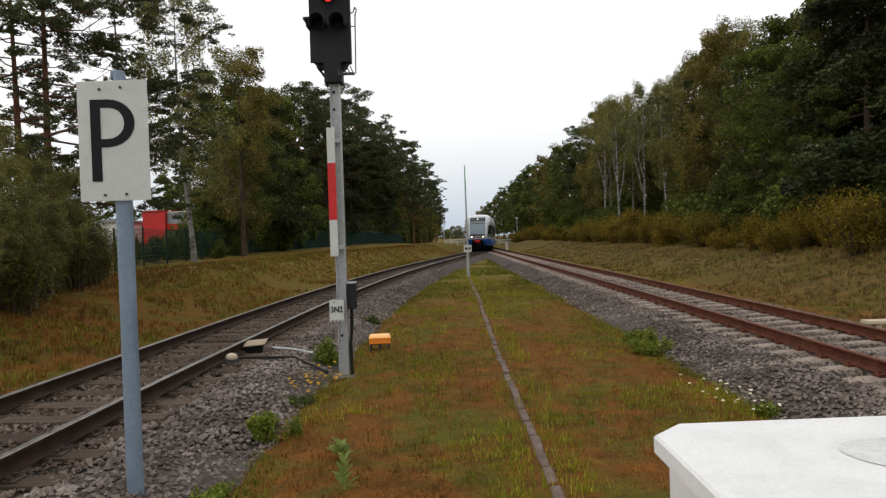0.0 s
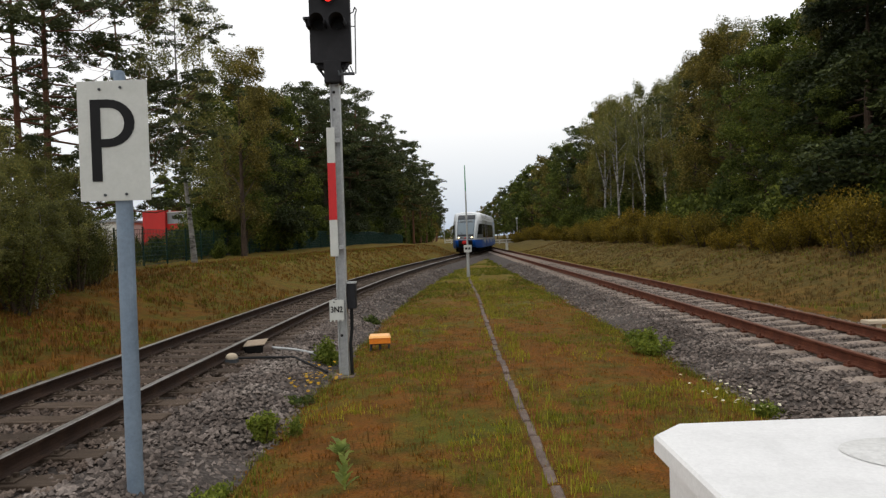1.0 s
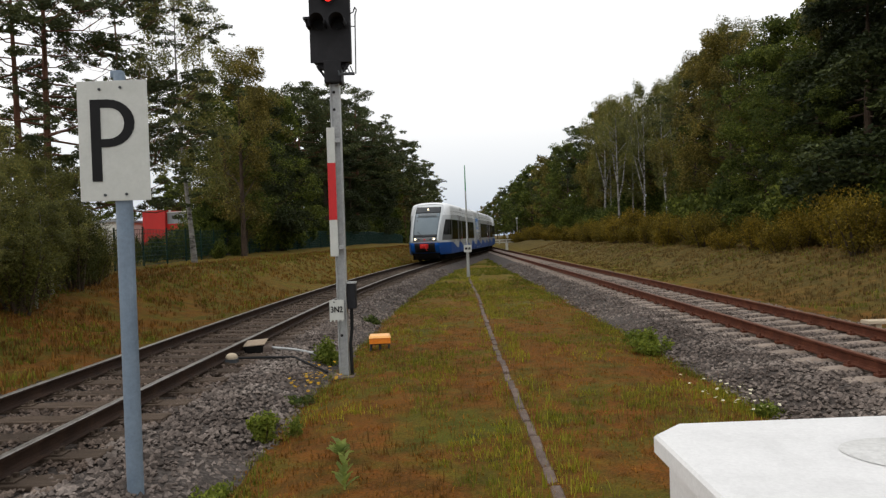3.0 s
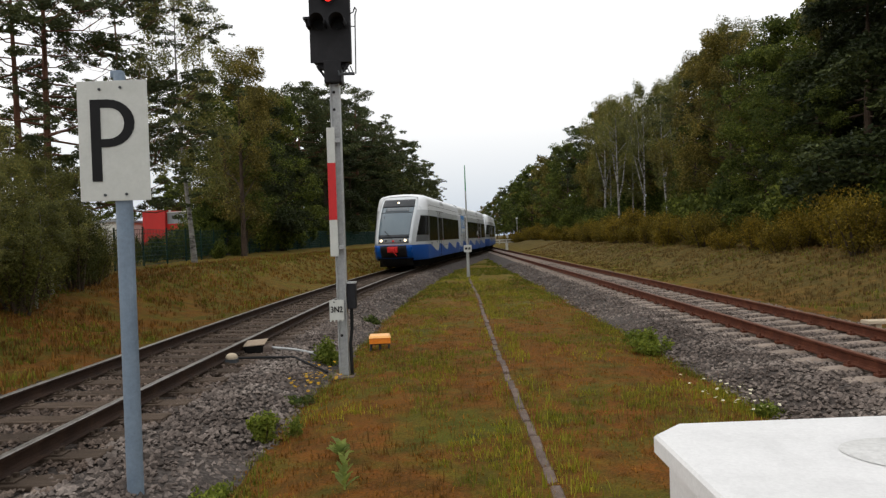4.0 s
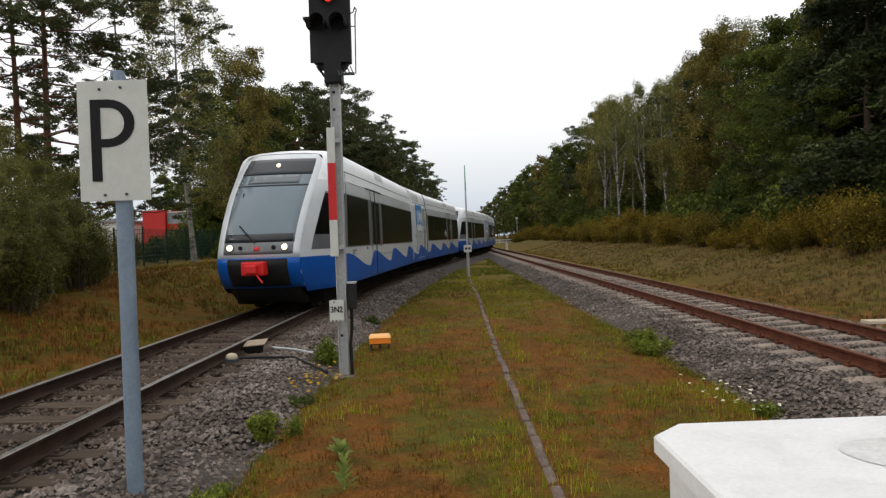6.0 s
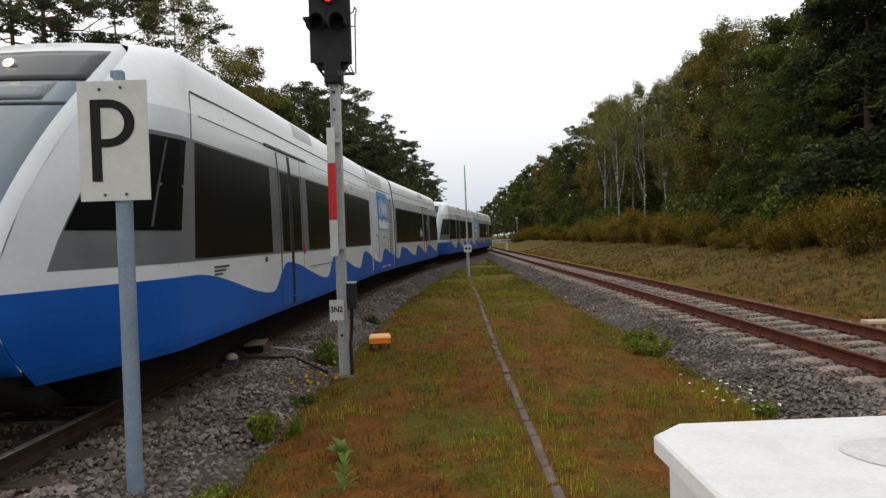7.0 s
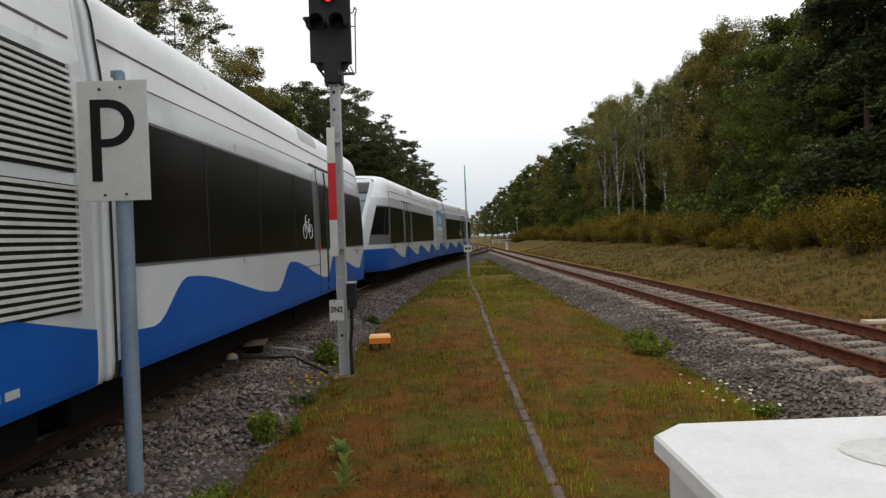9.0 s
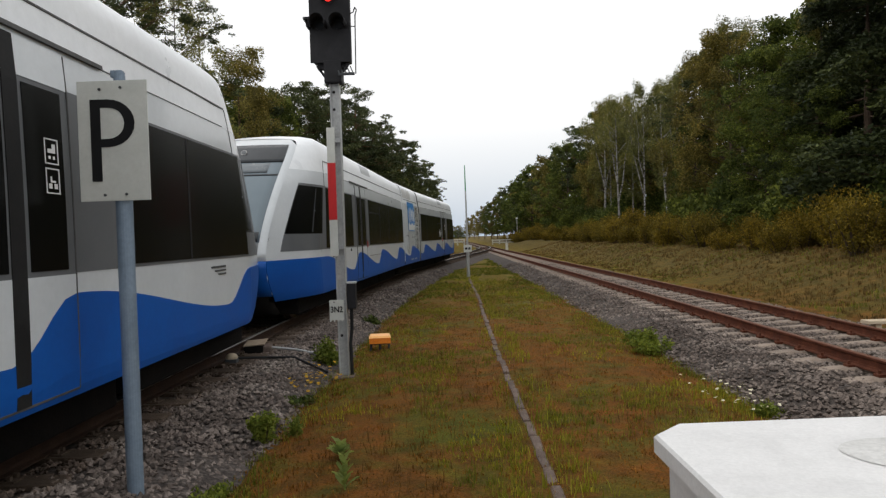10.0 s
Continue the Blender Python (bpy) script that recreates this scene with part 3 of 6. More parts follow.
def face_patch(name, u0, u1, z0, z1, mat, off=0.0, cols=10, rows=10, thick=0.02, smooth=True):
    n = rows + 1
    verts = [face_point(u0 + (u1 - u0) * j / cols, z0 + (z1 - z0) * i / rows, off) for j in range(cols + 1) for i in range(n)]
    k = len(verts)
    verts += [(x, y + thick + off, z) for x, y, z in verts]
    faces = [(j * n + i, (j + 1) * n + i, (j + 1) * n + i + 1, j * n + i + 1) for j in range(cols) for i in range(rows)]
    ring = [i for i in range(n)] + [j * n + n - 1 for j in range(1, cols + 1)] + [cols * n + i for i in range(n - 2, -1, -1)] + [j * n for j in range(cols - 1, 0, -1)]
    faces += [(a, b, b + k, a + k) for a, b in zip(ring, ring[1:] + ring[:1])]
    return mesh_of(name, verts, faces, mat, smooth)


def disc(name, c, r, depth, mat, axis=(0, -1, 0.25), seg=20):
    c, a = Vector(c), Vector(axis).normalized()
    bm = bmesh.new()
    tube_bm(bm, c, c + a * depth, r, r * 0.92, seg)
    return bm_mesh(name, bm, mat)


def bike_mesh(side, d, z, s, flip):
    """A line drawing of a bicycle, 3 mm proud of the window."""
    bm = bmesh.new()

    def at(u, v):
        x, y, zz = skin(d + flip * u * s, z + v * s, side, 0.012)
        return (x, y, zz)

    def line(a, b):
        tube_bm(bm, at(*a), at(*b), 0.008, seg=4)
    for cxx in (-0.55, 0.55):
        pts = [(cxx + 0.33 * math.cos(k * math.pi / 9), 0.33 * math.sin(k * math.pi / 9)) for k in range(19)]
        for a, b in zip(pts, pts[1:]):
            line(a, b)
    for a, b in (((-0.55, 0), (-0.1, -0.02)), ((-0.1, -0.02), (-0.25, 0.55)), ((-0.55, 0), (-0.22, 0.42)), ((-0.22, 0.42), (0.38, 0.45)), ((-0.1, -0.02), (0.4, 0.5)), ((0.55, 0), (0.38, 0.7)), ((0.38, 0.7), (0.2, 0.74)), ((-0.36, 0.56), (-0.12, 0.56))):
        line(a, b)
    return bm_mesh("bicycle_sign", bm, "decal")


def build_end_car(lit):
    car = empty("railcar_end_car", Matrix(), label="white and blue diesel railcar body with dark window band", category="railcar", group="cars of the train")
    part("shell", car_shell(), car, "white painted body shell and roof")
    # front face
    part("windscreen", face_patch("windscreen", -0.85, 0.85, 1.66, 3.80, "screen", 0.006), car, "large sloping windscreen, blue-grey for the reflected sky")
    part("header_panel", face_patch("header_panel", -0.85, 0.85, 3.36, 3.84, "tint", 0.012, rows=5), car, "dark tinted strip above the windscreen")
    part("destination_display", face_patch("destination_display", -0.62, 0.62, 3.10, 3.34, "display", 0.013, rows=3), car, "unlit grey destination display")
    part("screen_bar", face_patch("screen_bar", -0.85, 0.85, 3.03, 3.07, "darkgrey", 0.014, rows=1), car)
    part("dashboard", face_patch("dashboard", -0.81, 0.81, 1.67, 1.86, "tint", 0.010, rows=2), car, "dark dashboard edge behind the glass")
    part("windscreen_frame", face_patch("windscreen_frame", -1.0, 1.0, 1.30, 4.00, "white", 0.0, rows=16), car)
    part("lower_panel", face_patch("lower_panel", -0.84, 0.84, 1.40, 1.665, "panelgrey", 0.010, rows=3), car)
    part("bumper", face_patch("bumper", -1.0, 1.0, 0.62, 1.31, "blue", 0.012, rows=5), car, "blue front apron")
    part("apron", face_patch("apron", -0.88, 0.88, 0.20, 0.74, "black", -0.04, rows=3, thick=0.3), car, "black lower apron with snow plough")
    part("coupler_recess", face_patch("coupler_recess", -0.72, 0.72, 0.66, 1.29, "black", 0.022, rows=4), car, "black recess round the coupler")
    bm = bmesh.new()
    box_bm(bm, -0.26, 0.26, -0.42, -0.10, 0.93, 1.24, 0.04)
    box_bm(bm, -0.13, 0.13, -0.55, -0.40, 0.98, 1.17, 0.03)
    tube_bm(bm, (0.1, -0.45, 0.95), (0.26, -0.52, 0.78), 0.02, seg=6)
    part("coupler_cover", bm_mesh("coupler_cover", bm, "red"), car, "red coupler cover")
    for s in (-1, 1):
        c = face_point(s * 0.66, 1.545, 0.01)
        lamp = part("headlight", disc("headlight", c, 0.09, 0.05, "lamp_rim"), car)
        part("lens", disc("lens", (c[0], c[1] - 0.04, c[2] + 0.01), 0.066, 0.025, "lamp_on" if lit else "lamp_off"), lamp, "lit warm headlamp lens" if lit else "unlit headlamp lens")
        c = face_point(s * 0.40, 1.545, 0.01)
        part("tail_light", disc("tail_light", c, 0.05, 0.03, "lens"), car)
    c = face_point(-0.01, 3.62, 0.014)
    lamp = part("top_lamp", disc("top_lamp", c, 0.072, 0.03, "lamp_rim", (0, -1, 0.55)), car)
    part("lens", disc("lens", (c[0], c[1] - 0.02, c[2] + 0.012), 0.054, 0.015, "lamp_on" if lit else "lamp_off", (0, -1, 0.55)), lamp, "lit upper headlamp lens" if lit else "unlit upper headlamp lens")
    bm = bmesh.new()
    a, b, c = face_point(-0.05, 1.66, 0.05), face_point(-0.5, 2.05, 0.05), face_point(-0.62, 2.85, 0.03)
    tube_bm(bm, a, b, 0.018, seg=6)
    tube_bm(bm, (b[0] - 0.12, b[1] - 0.0, b[2] - 0.38), c, 0.014, seg=6)
    part("wiper", bm_mesh("wiper", bm, "black"), car, "black wiper arm")
    part("plate", face_patch("plate", -0.06, 0.07, 1.48, 1.57, "signred", 0.02, 2, 2), car, "small red emblem plate")
    for side in (1, -1):
        waveline = list(np.arange(0.02, CAR - 0.05, 0.14)) + [CAR - 0.05]
        part("blue_band", skin_patch("blue_band", waveline, const(0.505), lambda d: wave(d, side), side, 0.007, "blue", 10), car, "blue wave painted along the lower side")
        lo, hi = const(1.47), const(2.89)
        part("window_band", skin_patch("window_band", list(np.arange(0.45, 2.7, 0.2)) + list(np.arange(2.8, 9.0, 0.8)) + [16.2], lo, hi, side, 0.005, "grey", 6, True, 0.16), car, "grey panel band between the windows")
        e = -0.46 if side > 0 else 0.05
        w2 = 2.62 if side > 0 else 2.20
        for d0, d1, z0, z1, st in ((0.46, 2.22, 1.82, 2.84, 9), (w2, 5.66 + 0.1 * (side < 0), 1.50, 2.86, 3), (8.54 + e, 16.05, 1.50, 2.86, 6)):
            ds = [d0 + (d1 - d0) * i / st for i in range(st + 1)]
            part("window", skin_patch("window", ds, const(z0), const(z1), side, 0.011, "window", 6, True, 0.16), car, "dark tinted glazing")
        part("window_bar", skin_patch("window_bar", [1.62, 2.22], const(2.30), const(2.325), side, 0.014, "grey", 1, True, 0.16), car)
        part("window_bar", skin_patch("window_bar", [1.60, 1.64], const(1.86), const(2.80), side, 0.014, "darkgrey", 4, True, 0.16), car)
        for d0 in (10.1, 12.15, 14.2) + ((4.3,) if side < 0 else ()):
            part("window_joint", skin_patch("window_joint", [d0, d0 + 0.04], const(1.50), const(2.86), side, 0.014, "black", 4), car)
        part("vent_bar", skin_patch("vent_bar", [8.55 + e, 10.0], const(2.48), const(2.50), side, 0.013, "black", 1), car)
        # door
        a0, a1 = 6.62 + e, 8.08 + e
        leaf = [a0, (a0 + a1) / 2, a1]
        door = part("door", skin_patch("door", leaf, const(0.56), const(2.95), side, 0.010, "grey", 8), car, "double-leaf plug door with tall dark glass")
        part("door_lower", skin_patch("door_lower", np.linspace(a0, a1, 10), lambda d: wave(d, side), const(1.46), side, 0.012, "white", 5), door)
        part("door_blue", skin_patch("door_blue", np.linspace(a0, a1, 10), const(0.56), lambda d: wave(d, side), side, 0.0135, "blue", 5), door)
        part("door_top", skin_patch("door_top", leaf, const(2.88), const(3.16), side, 0.0125, "white", 2), door)
        for d0, d1 in ((6.72 + e, 7.18 + e), (7.42 + e, 7.98 + e)):
            part("door_glass", skin_patch("door_glass", [d0, d1], const(1.50), const(2.84), side, 0.015, "window", 6), door)
        part("door_seal", skin_patch("door_seal", [7.23 + e, 7.39 + e], const(0.57), const(3.16), side, 0.018, "black", 8), door, "black rubber seal")
        for d0 in (a0 - 0.01, a1):
            part("door_seam", skin_patch("door_seam", [d0, d0 + 0.014], const(0.56), const(3.16), side, 0.016, "seam", 8), door)
        part("door_sill", skin_patch("door_sill", [a0, a1], const(0.555), const(0.572), side, 0.016, "seam", 1), door)
        part("door_button", skin_patch("door_button", [8.12 + e, 8.16 + e], const(1.42), const(1.62), side, 0.03, "signred", 2), car, "red door button")
        part("door_rail", skin_patch("door_rail", [6.02 + e, 8.62 + e], const(3.20), const(3.235), side, 0.03, "seam", 2), car, "dark guide rail above the door")
        part("gutter", skin_patch("gutter", np.append(np.arange(2.5, CAR - 0.3, 1.3), CAR - 0.02), const(3.450), const(3.466), side, 0.008, "seam", 1), car)
        part("cantrail_seam", skin_patch("cantrail_seam", np.arange(2.9, CAR, 1.3), const(3.205), const(3.214), side, 0.006, "seam", 1), car)
        part("panel_seam", skin_patch("panel_seam", [2.46, 2.475], const(2.88), const(3.45), side, 0.008, "seam", 4), car)
        part("lower_seam", skin_patch("lower_seam", [8.1, 10.3], const(1.16), const(1.172), side, 0.012, "seam", 1), car)
        part("roof_panel", skin_patch("roof_panel", [7.65, 8.1, 8.6, 9.1], const(3.60), const(3.83), side, 0.006, "hatch", 5), car, "grey roof panel")
        bm = bmesh.new()
        x, y, z = skin(5.31 if side > 0 else 5.9, 1.40, side, 0.0)
        tube_bm(bm, (x, y, z), (x + side * 0.02, y, z), 0.04, seg=12)
        part("filler_cap", bm_mesh("filler_cap", bm, "darkgrey"), car)
        # panel of small writing, as plain bars
        for r, (z0, z1) in enumerate(((1.36, 1.385), (1.315, 1.335), (1.27, 1.29))):
            part("text_bar", skin_patch("text_bar", [3.2, 3.7 - 0.12 * r], const(z0), const(z1), side, 0.011, "darkgrey", 1), car)
        if side < 0:
            pram = [(0.05, 0.10, 0.11, 0.20), (0.10, 0.17, 0.11, 0.15), (0.06, 0.09, 0.05, 0.08), (0.13, 0.16, 0.05, 0.08)]
            cycle = [(0.04, 0.09, 0.05, 0.10), (0.13, 0.18, 0.05, 0.10), (0.07, 0.15, 0.11, 0.13), (0.13, 0.15, 0.13, 0.17)]
            for z0, drawn in ((2.29, pram), (2.07, cycle)):
                rim = [(0, 0.012, 0, 0.25), (0.21, 0.222, 0, 0.25), (0, 0.222, 0, 0.012), (0, 0.222, 0.238, 0.25)]
                for u0, u1, za, zb in rim + drawn:
                    part("pictogram_bar", skin_patch("pictogram_bar", [6.84 + 0.76 * u0, 6.84 + 0.76 * u1], const(z0 + 0.76 * za), const(z0 + 0.76 * zb), side, 0.019, "decal", 1), door)
    part("bicycle_sign", bike_mesh(-1, 9.15, 1.85, 0.42, 1), car, "white line drawing of a bicycle")
    # roof fairings
    for d0, d1, h in ((7.4, 12.6, 0.05),):
        verts, faces = [], []
        st = np.linspace(d0, d1, 9)
        us = np.linspace(-1.0, 1.0, 9)
        for d in st:
            e = smooth01(d0, d0 + 0.6, d) * (1 - smooth01(d1 - 0.6, d1, d))
            for u in us:
                zz = float(np.interp(abs(u), [0.0, 0.37, 0.80, 1.10, 1.20], [4.13, 4.12, 4.09, 4.03, 3.98]))
                verts.append((u, d, zz + 0.004 + (h * e if abs(u) < 0.95 else 0)))
        faces = [(j * 9 + i, j * 9 + i + 1, (j + 1) * 9 + i + 1, (j + 1) * 9 + i) for j in range(8) for i in range(8)]
        part("roof_fairing", mesh_of("roof_fairing", verts, faces, "roof"), car)
    # running gear; the long boxes are added fillers that deepen the shade below
    for kind, w, y0, y1, z0, z1 in (("bogie_frame", 1.12, 1.5, 5.0, 0.14, 0.70), ("equipment_box", 1.02, 5.2, 8.6, 0.06, 0.62),
                                    ("equipment_box", 0.98, 8.5, 12.5, 0.05, 0.62), ("equipment_box", 1.02, 12.4, 16.4, 0.06, 0.62)):
        bm = bmesh.new()
        box_bm(bm, -w, w, y0, y1, z0, z1, 0.03)
        part(kind, bm_mesh(kind, bm, "under"), car, "grimy, shade-darkened black " + kind.replace("_", " "))
    for y in (2.1, 4.1):
        for s in (-1, 1):
            bm = bmesh.new()
            tube_bm(bm, (s * 0.69, y, 0.38), (s * 0.82, y, 0.38), 0.38, seg=28)
            tube_bm(bm, (s * 0.66, y, 0.38), (s * 0.69, y, 0.38), 0.405, seg=28)
            part("wheel", bm_mesh("wheel", bm, "wheel"), car)
    return car


def build_module():
    mod = empty("railcar_power_module", Matrix(), label="white engine module with blue logo panel and louvred grilles", category="railcar", group="cars of the train")
    ring = [(z, 1) for z, _ in SECTION] + [(z, -1) for z, _ in SECTION[-2::-1]]
    n = len(ring)
    ds = [0, 0.03, 1.2, 2.4, 3.4, MODULE - 0.03, MODULE]
    verts, faces, idx = [], [], []
    for d in ds:
        k = 0.985 if d in (0, MODULE) else 1.0
        for z, s in ring:
            x, y, zz = skin(d, z, s, 0, False)
            verts.append((x * k, y, zz + 0.02 * max(0, z - 3.0)))
    for j in range(len(ds) - 1):
        for i in range(n - 1):
            faces.append((j * n + i, (j + 1) * n + i, (j + 1) * n + i + 1, j * n + i + 1))
            # same split: lit white for the roof, shaded white for the sides
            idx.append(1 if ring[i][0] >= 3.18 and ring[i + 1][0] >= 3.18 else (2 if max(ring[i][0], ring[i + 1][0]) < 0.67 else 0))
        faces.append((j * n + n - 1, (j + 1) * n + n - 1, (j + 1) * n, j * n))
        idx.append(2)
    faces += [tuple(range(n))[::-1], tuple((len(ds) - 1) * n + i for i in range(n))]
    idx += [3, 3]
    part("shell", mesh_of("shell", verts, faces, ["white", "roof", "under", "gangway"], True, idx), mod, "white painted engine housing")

    def patch(name, d0, d1, z0, z1, side, off, mat, parent, label="", rows=4):
        return part(name, skin_patch(name, [d0, (d0 + d1) / 2, d1], const(z0), const(z1), side, off, mat, rows, False), parent, label)
    for side in (1, -1):
        f = (lambda d: d) if side > 0 else (lambda d: MODULE - d)

        def span(a, b):
            return (f(a), f(b)) if side > 0 else (f(b), f(a))
        ds = np.arange(0.02, MODULE - 0.02, 0.12)

        def top(d):
            return wave((d if side > 0 else MODULE - d) + CAR + 0.35, 1)
        part("blue_band", skin_patch("blue_band", list(ds) + [MODULE - 0.02], const(0.505), top, side, 0.007, "blue", 10, False), mod, "blue wave painted along the lower side")
        a, b = span(1.10, 3.02)
        logo = patch("logo_panel", a, b, 1.98, 3.28, side, 0.012, "logo", mod, "blue logo panel with plain white marks", rows=16)
        a, b = span(1.16, 2.96)
        part("logo_base", skin_patch("logo_base", np.linspace(a, b, 25), const(2.02), lambda d: 2.30 + 0.06 * math.sin(7.5 * (d - a)), side, 0.015, "decal", 3, False), logo)

        def blob(name, c, zc, w, h, off, mat):
            """A plain rounded mark of half-width w and half-height h."""
            q = f(c)
            ds = [q + w * math.sin(math.pi * (k / 12 - 0.5)) * 0.999 for k in range(13)]

            def bulge(d):
                return h * math.sqrt(max(0.0, 1 - ((d - q) / w) ** 2))
            part(name, skin_patch(name, ds, lambda d: zc - bulge(d) - 0.004, lambda d: zc + bulge(d) + 0.004, side, off, mat, 2, False), logo)
        for c, zc, w, h in ((1.40, 2.70, 0.07, 0.31), (1.68, 2.72, 0.07, 0.33), (1.96, 2.74, 0.06, 0.34), (2.22, 2.70, 0.12, 0.26), (2.52, 2.73, 0.06, 0.33), (2.76, 2.68, 0.11, 0.25)):
            blob("logo_mark", c, zc, w, h, 0.016, "decal")
        for z0, z1 in ((2.26, 3.12), (1.16, 2.16)):
            a, b = span(3.10, 4.22)
            g = patch("grille", a, b, z0, z1, side, 0.006, "black", mod, "louvred air intake grille")
            k = 0
            z = z0 + 0.03
            while z < z1 - 0.03:
                a, b = span(3.13, 4.19)
                patch("slat", a, b, z, z + 0.028, side, 0.03, "grille", g, rows=1)
                z += 0.058
            for c in (3.10, 4.19):
                a, b = span(c, c + 0.03)
                patch("grille_frame", a, b, z0, z1, side, 0.033, "grille", g, rows=2)
        # hatches
        for c0, c1, z0, z1 in ((0.12, 0.62, 1.20, 2.30), (0.72, 0.98, 1.55, 1.90), (1.95, 2.22, 1.52, 1.84), (2.45, 2.72, 1.52, 1.84)):
            for (p0, p1, q0, q1) in ((c0, c1, z0, z0 + 0.012), (c0, c1, z1, z1 + 0.012), (c0, c0 + 0.012, z0, z1), (c1, c1 + 0.012, z0, z1)):
                a, b = span(p0, p1)
                patch("hatch_seam", a, b, q0, q1, side, 0.008, "hatch", mod, rows=1)
            a, b = span(c1 - 0.1, c1 - 0.05)
            patch("latch", a, b, (z0 + z1) / 2, (z0 + z1) / 2 + 0.05, side, 0.02, "darkgrey", mod, rows=1)
        for p0 in (1.06, 3.05):
            a, b = span(p0, p0 + 0.015)
            patch("panel_seam", a, b, 0.95, 3.1, side, 0.009, "seam", mod)
        for k, wd in enumerate((0.45, 0.2, 0.5, 0.15)):
            a = 1.6 + 0.55 * k
            a, b = span(a, a + wd)
            patch("number_bar", a, b, 0.66, 0.72, side, 0.011, "hatch", mod, rows=1)
        a, b = span(0.2, 4.3)
        patch("gutter", a, b, 3.34, 3.36, side, 0.008, "seam", mod, rows=1)
        for p0, p1 in ((0.14, 1.12), (1.22, 2.35)):
            a, b = span(p0, p1)
            patch("roof_panel", a, b, 3.42, 3.90, side, 0.010, "grille", mod, "grey curved mesh panel at the roof edge", rows=6)
    for y0, y1, z1 in ((0.4, 2.1, 4.12), (2.3, 4.0, 4.10)):
        bm = bmesh.new()
        box_bm(bm, -0.75, 0.75, y0, y1, 4.02, z1 + 0.08, 0.05)
        part("roof_box", bm_mesh("roof_box", bm, "roof"), mod, "roof-mounted cooler box")
    bm = bmesh.new()
    box_bm(bm, -1.10, 1.10, 0.2, 4.2, 0.09, 0.62, 0.03)
    part("underframe", bm_mesh("underframe", bm, "under"), mod, "grimy black underframe, darkened for the shade")
    for y in (1.1, 3.3):
        for s in (-1, 1):
            bm = bmesh.new()
            tube_bm(bm, (s * 0.69, y, 0.43), (s * 0.82, y, 0.43), 0.43, seg=28)
            tube_bm(bm, (s * 0.66, y, 0.43), (s * 0.69, y, 0.43), 0.455, seg=28)
            part("wheel", bm_mesh("wheel", bm, "wheel"), mod)
    for y0, y1 in ((-0.35, 0.0), (MODULE, MODULE + 0.35)):
        for name, a, b, k, mat in (("gangway_hoop", y0 + 0.004, y0 + 0.145, 0.985, "white"), ("bellows", y0 + 0.145, y1 - 0.145, 0.93, "gangway"), ("gangway_hoop", y1 - 0.145, y1 - 0.004, 0.985, "white")):
            bm = bmesh.new()
            rings = [[bm.verts.new((x * k * q, y, zz * q + 2.0 * (1 - q))) for x, _, zz in (skin(2.4, z, s, 0, False) for z, s in ring)] for y, q in ((a, 0.99), (a + 0.012, 1.0), (b - 0.012, 1.0), (b, 0.99))]
            for p, q in zip(rings, rings[1:]):
                for i in range(n):
                    bm.faces.new((p[i], p[(i + 1) % n], q[(i + 1) % n], q[i]))
            bm.faces.new(rings[0])
            bm.faces.new(rings[-1])
            bmesh.ops.recalc_face_normals(bm, faces=bm.faces)
            part(name, bm_mesh(name, bm, mat, True), mod, "dark folding gangway bellows" if name == "bellows" else "white gangway hoop")
    return mod


TRAIN = []
car_a, car_b = build_end_car(True), build_end_car(False)
module_a = build_module()
TRAIN.append([car_a, module_a, car_b])
TRAIN.append([copy_thing(car_b, Matrix()), copy_thing(module_a, Matrix()), copy_thing(car_b, Matrix())])

# arc length along the loop track, from y = 0
ARC_Y = np.arange(-90.0, 320.0, 0.5)
ARC_X = np.array([xl(y) for y in ARC_Y])
ARC_S = np.concatenate([[0.0], np.cumsum(np.hypot(np.diff(ARC_X), np.diff(ARC_Y)))])
ARC_S -= float(np.interp(0.0, ARC_Y, ARC_S))


def on_track(s):
    y = float(np.interp(s, ARC_S, ARC_Y))
    return Vector((xl(y), y, 0.0))


# place of the first car's nose along the track, second by second
nose_at = spline([(0.0, 76.2), (1.0, 65.9), (2.5, 50.2), (4.5, 30.1), (5.5, 20.2), (7.0, 5.2), (7.5, -0.05), (8.0, -5.18), (8.5, -10.35), (9.0, -15.6), (10.0, -26.0)])


def carriage(s_front, s_back, reach):
    """The pose of a body whose front and back pivots stand on the track; reach: the origin's distance before the front pivot."""
    a, b = on_track(s_front), on_track(s_back)
    d = (b - a).normalized()
    o = a - d * reach
    return Matrix.Translation(o) @ Matrix.Rotation(math.atan2(-d.x, d.y), 4, "Z")


def motions():
    times = [i * 0.5 for i in range(21)]
    for u, (front, mid, back) in enumerate(TRAIN):
        rows = {front: [], mid: [], back: []}
        for t in times:
            s = nose_at(t) + u * UNIT
            rows[front].append((t, carriage(s + 3.1, s + CAR + 0.1, 3.1)))
            rows[mid].append((t, carriage(s + CAR + 0.35 + 1.0, s + CAR + 0.35 + 3.4, 1.0)))
            e = s + 2 * CAR + MODULE + 0.7
            rows[back].append((t, carriage(e - 3.1, e - CAR - 0.1, 3.1)))
        for thing, rr in rows.items():
            walk(thing, rr)


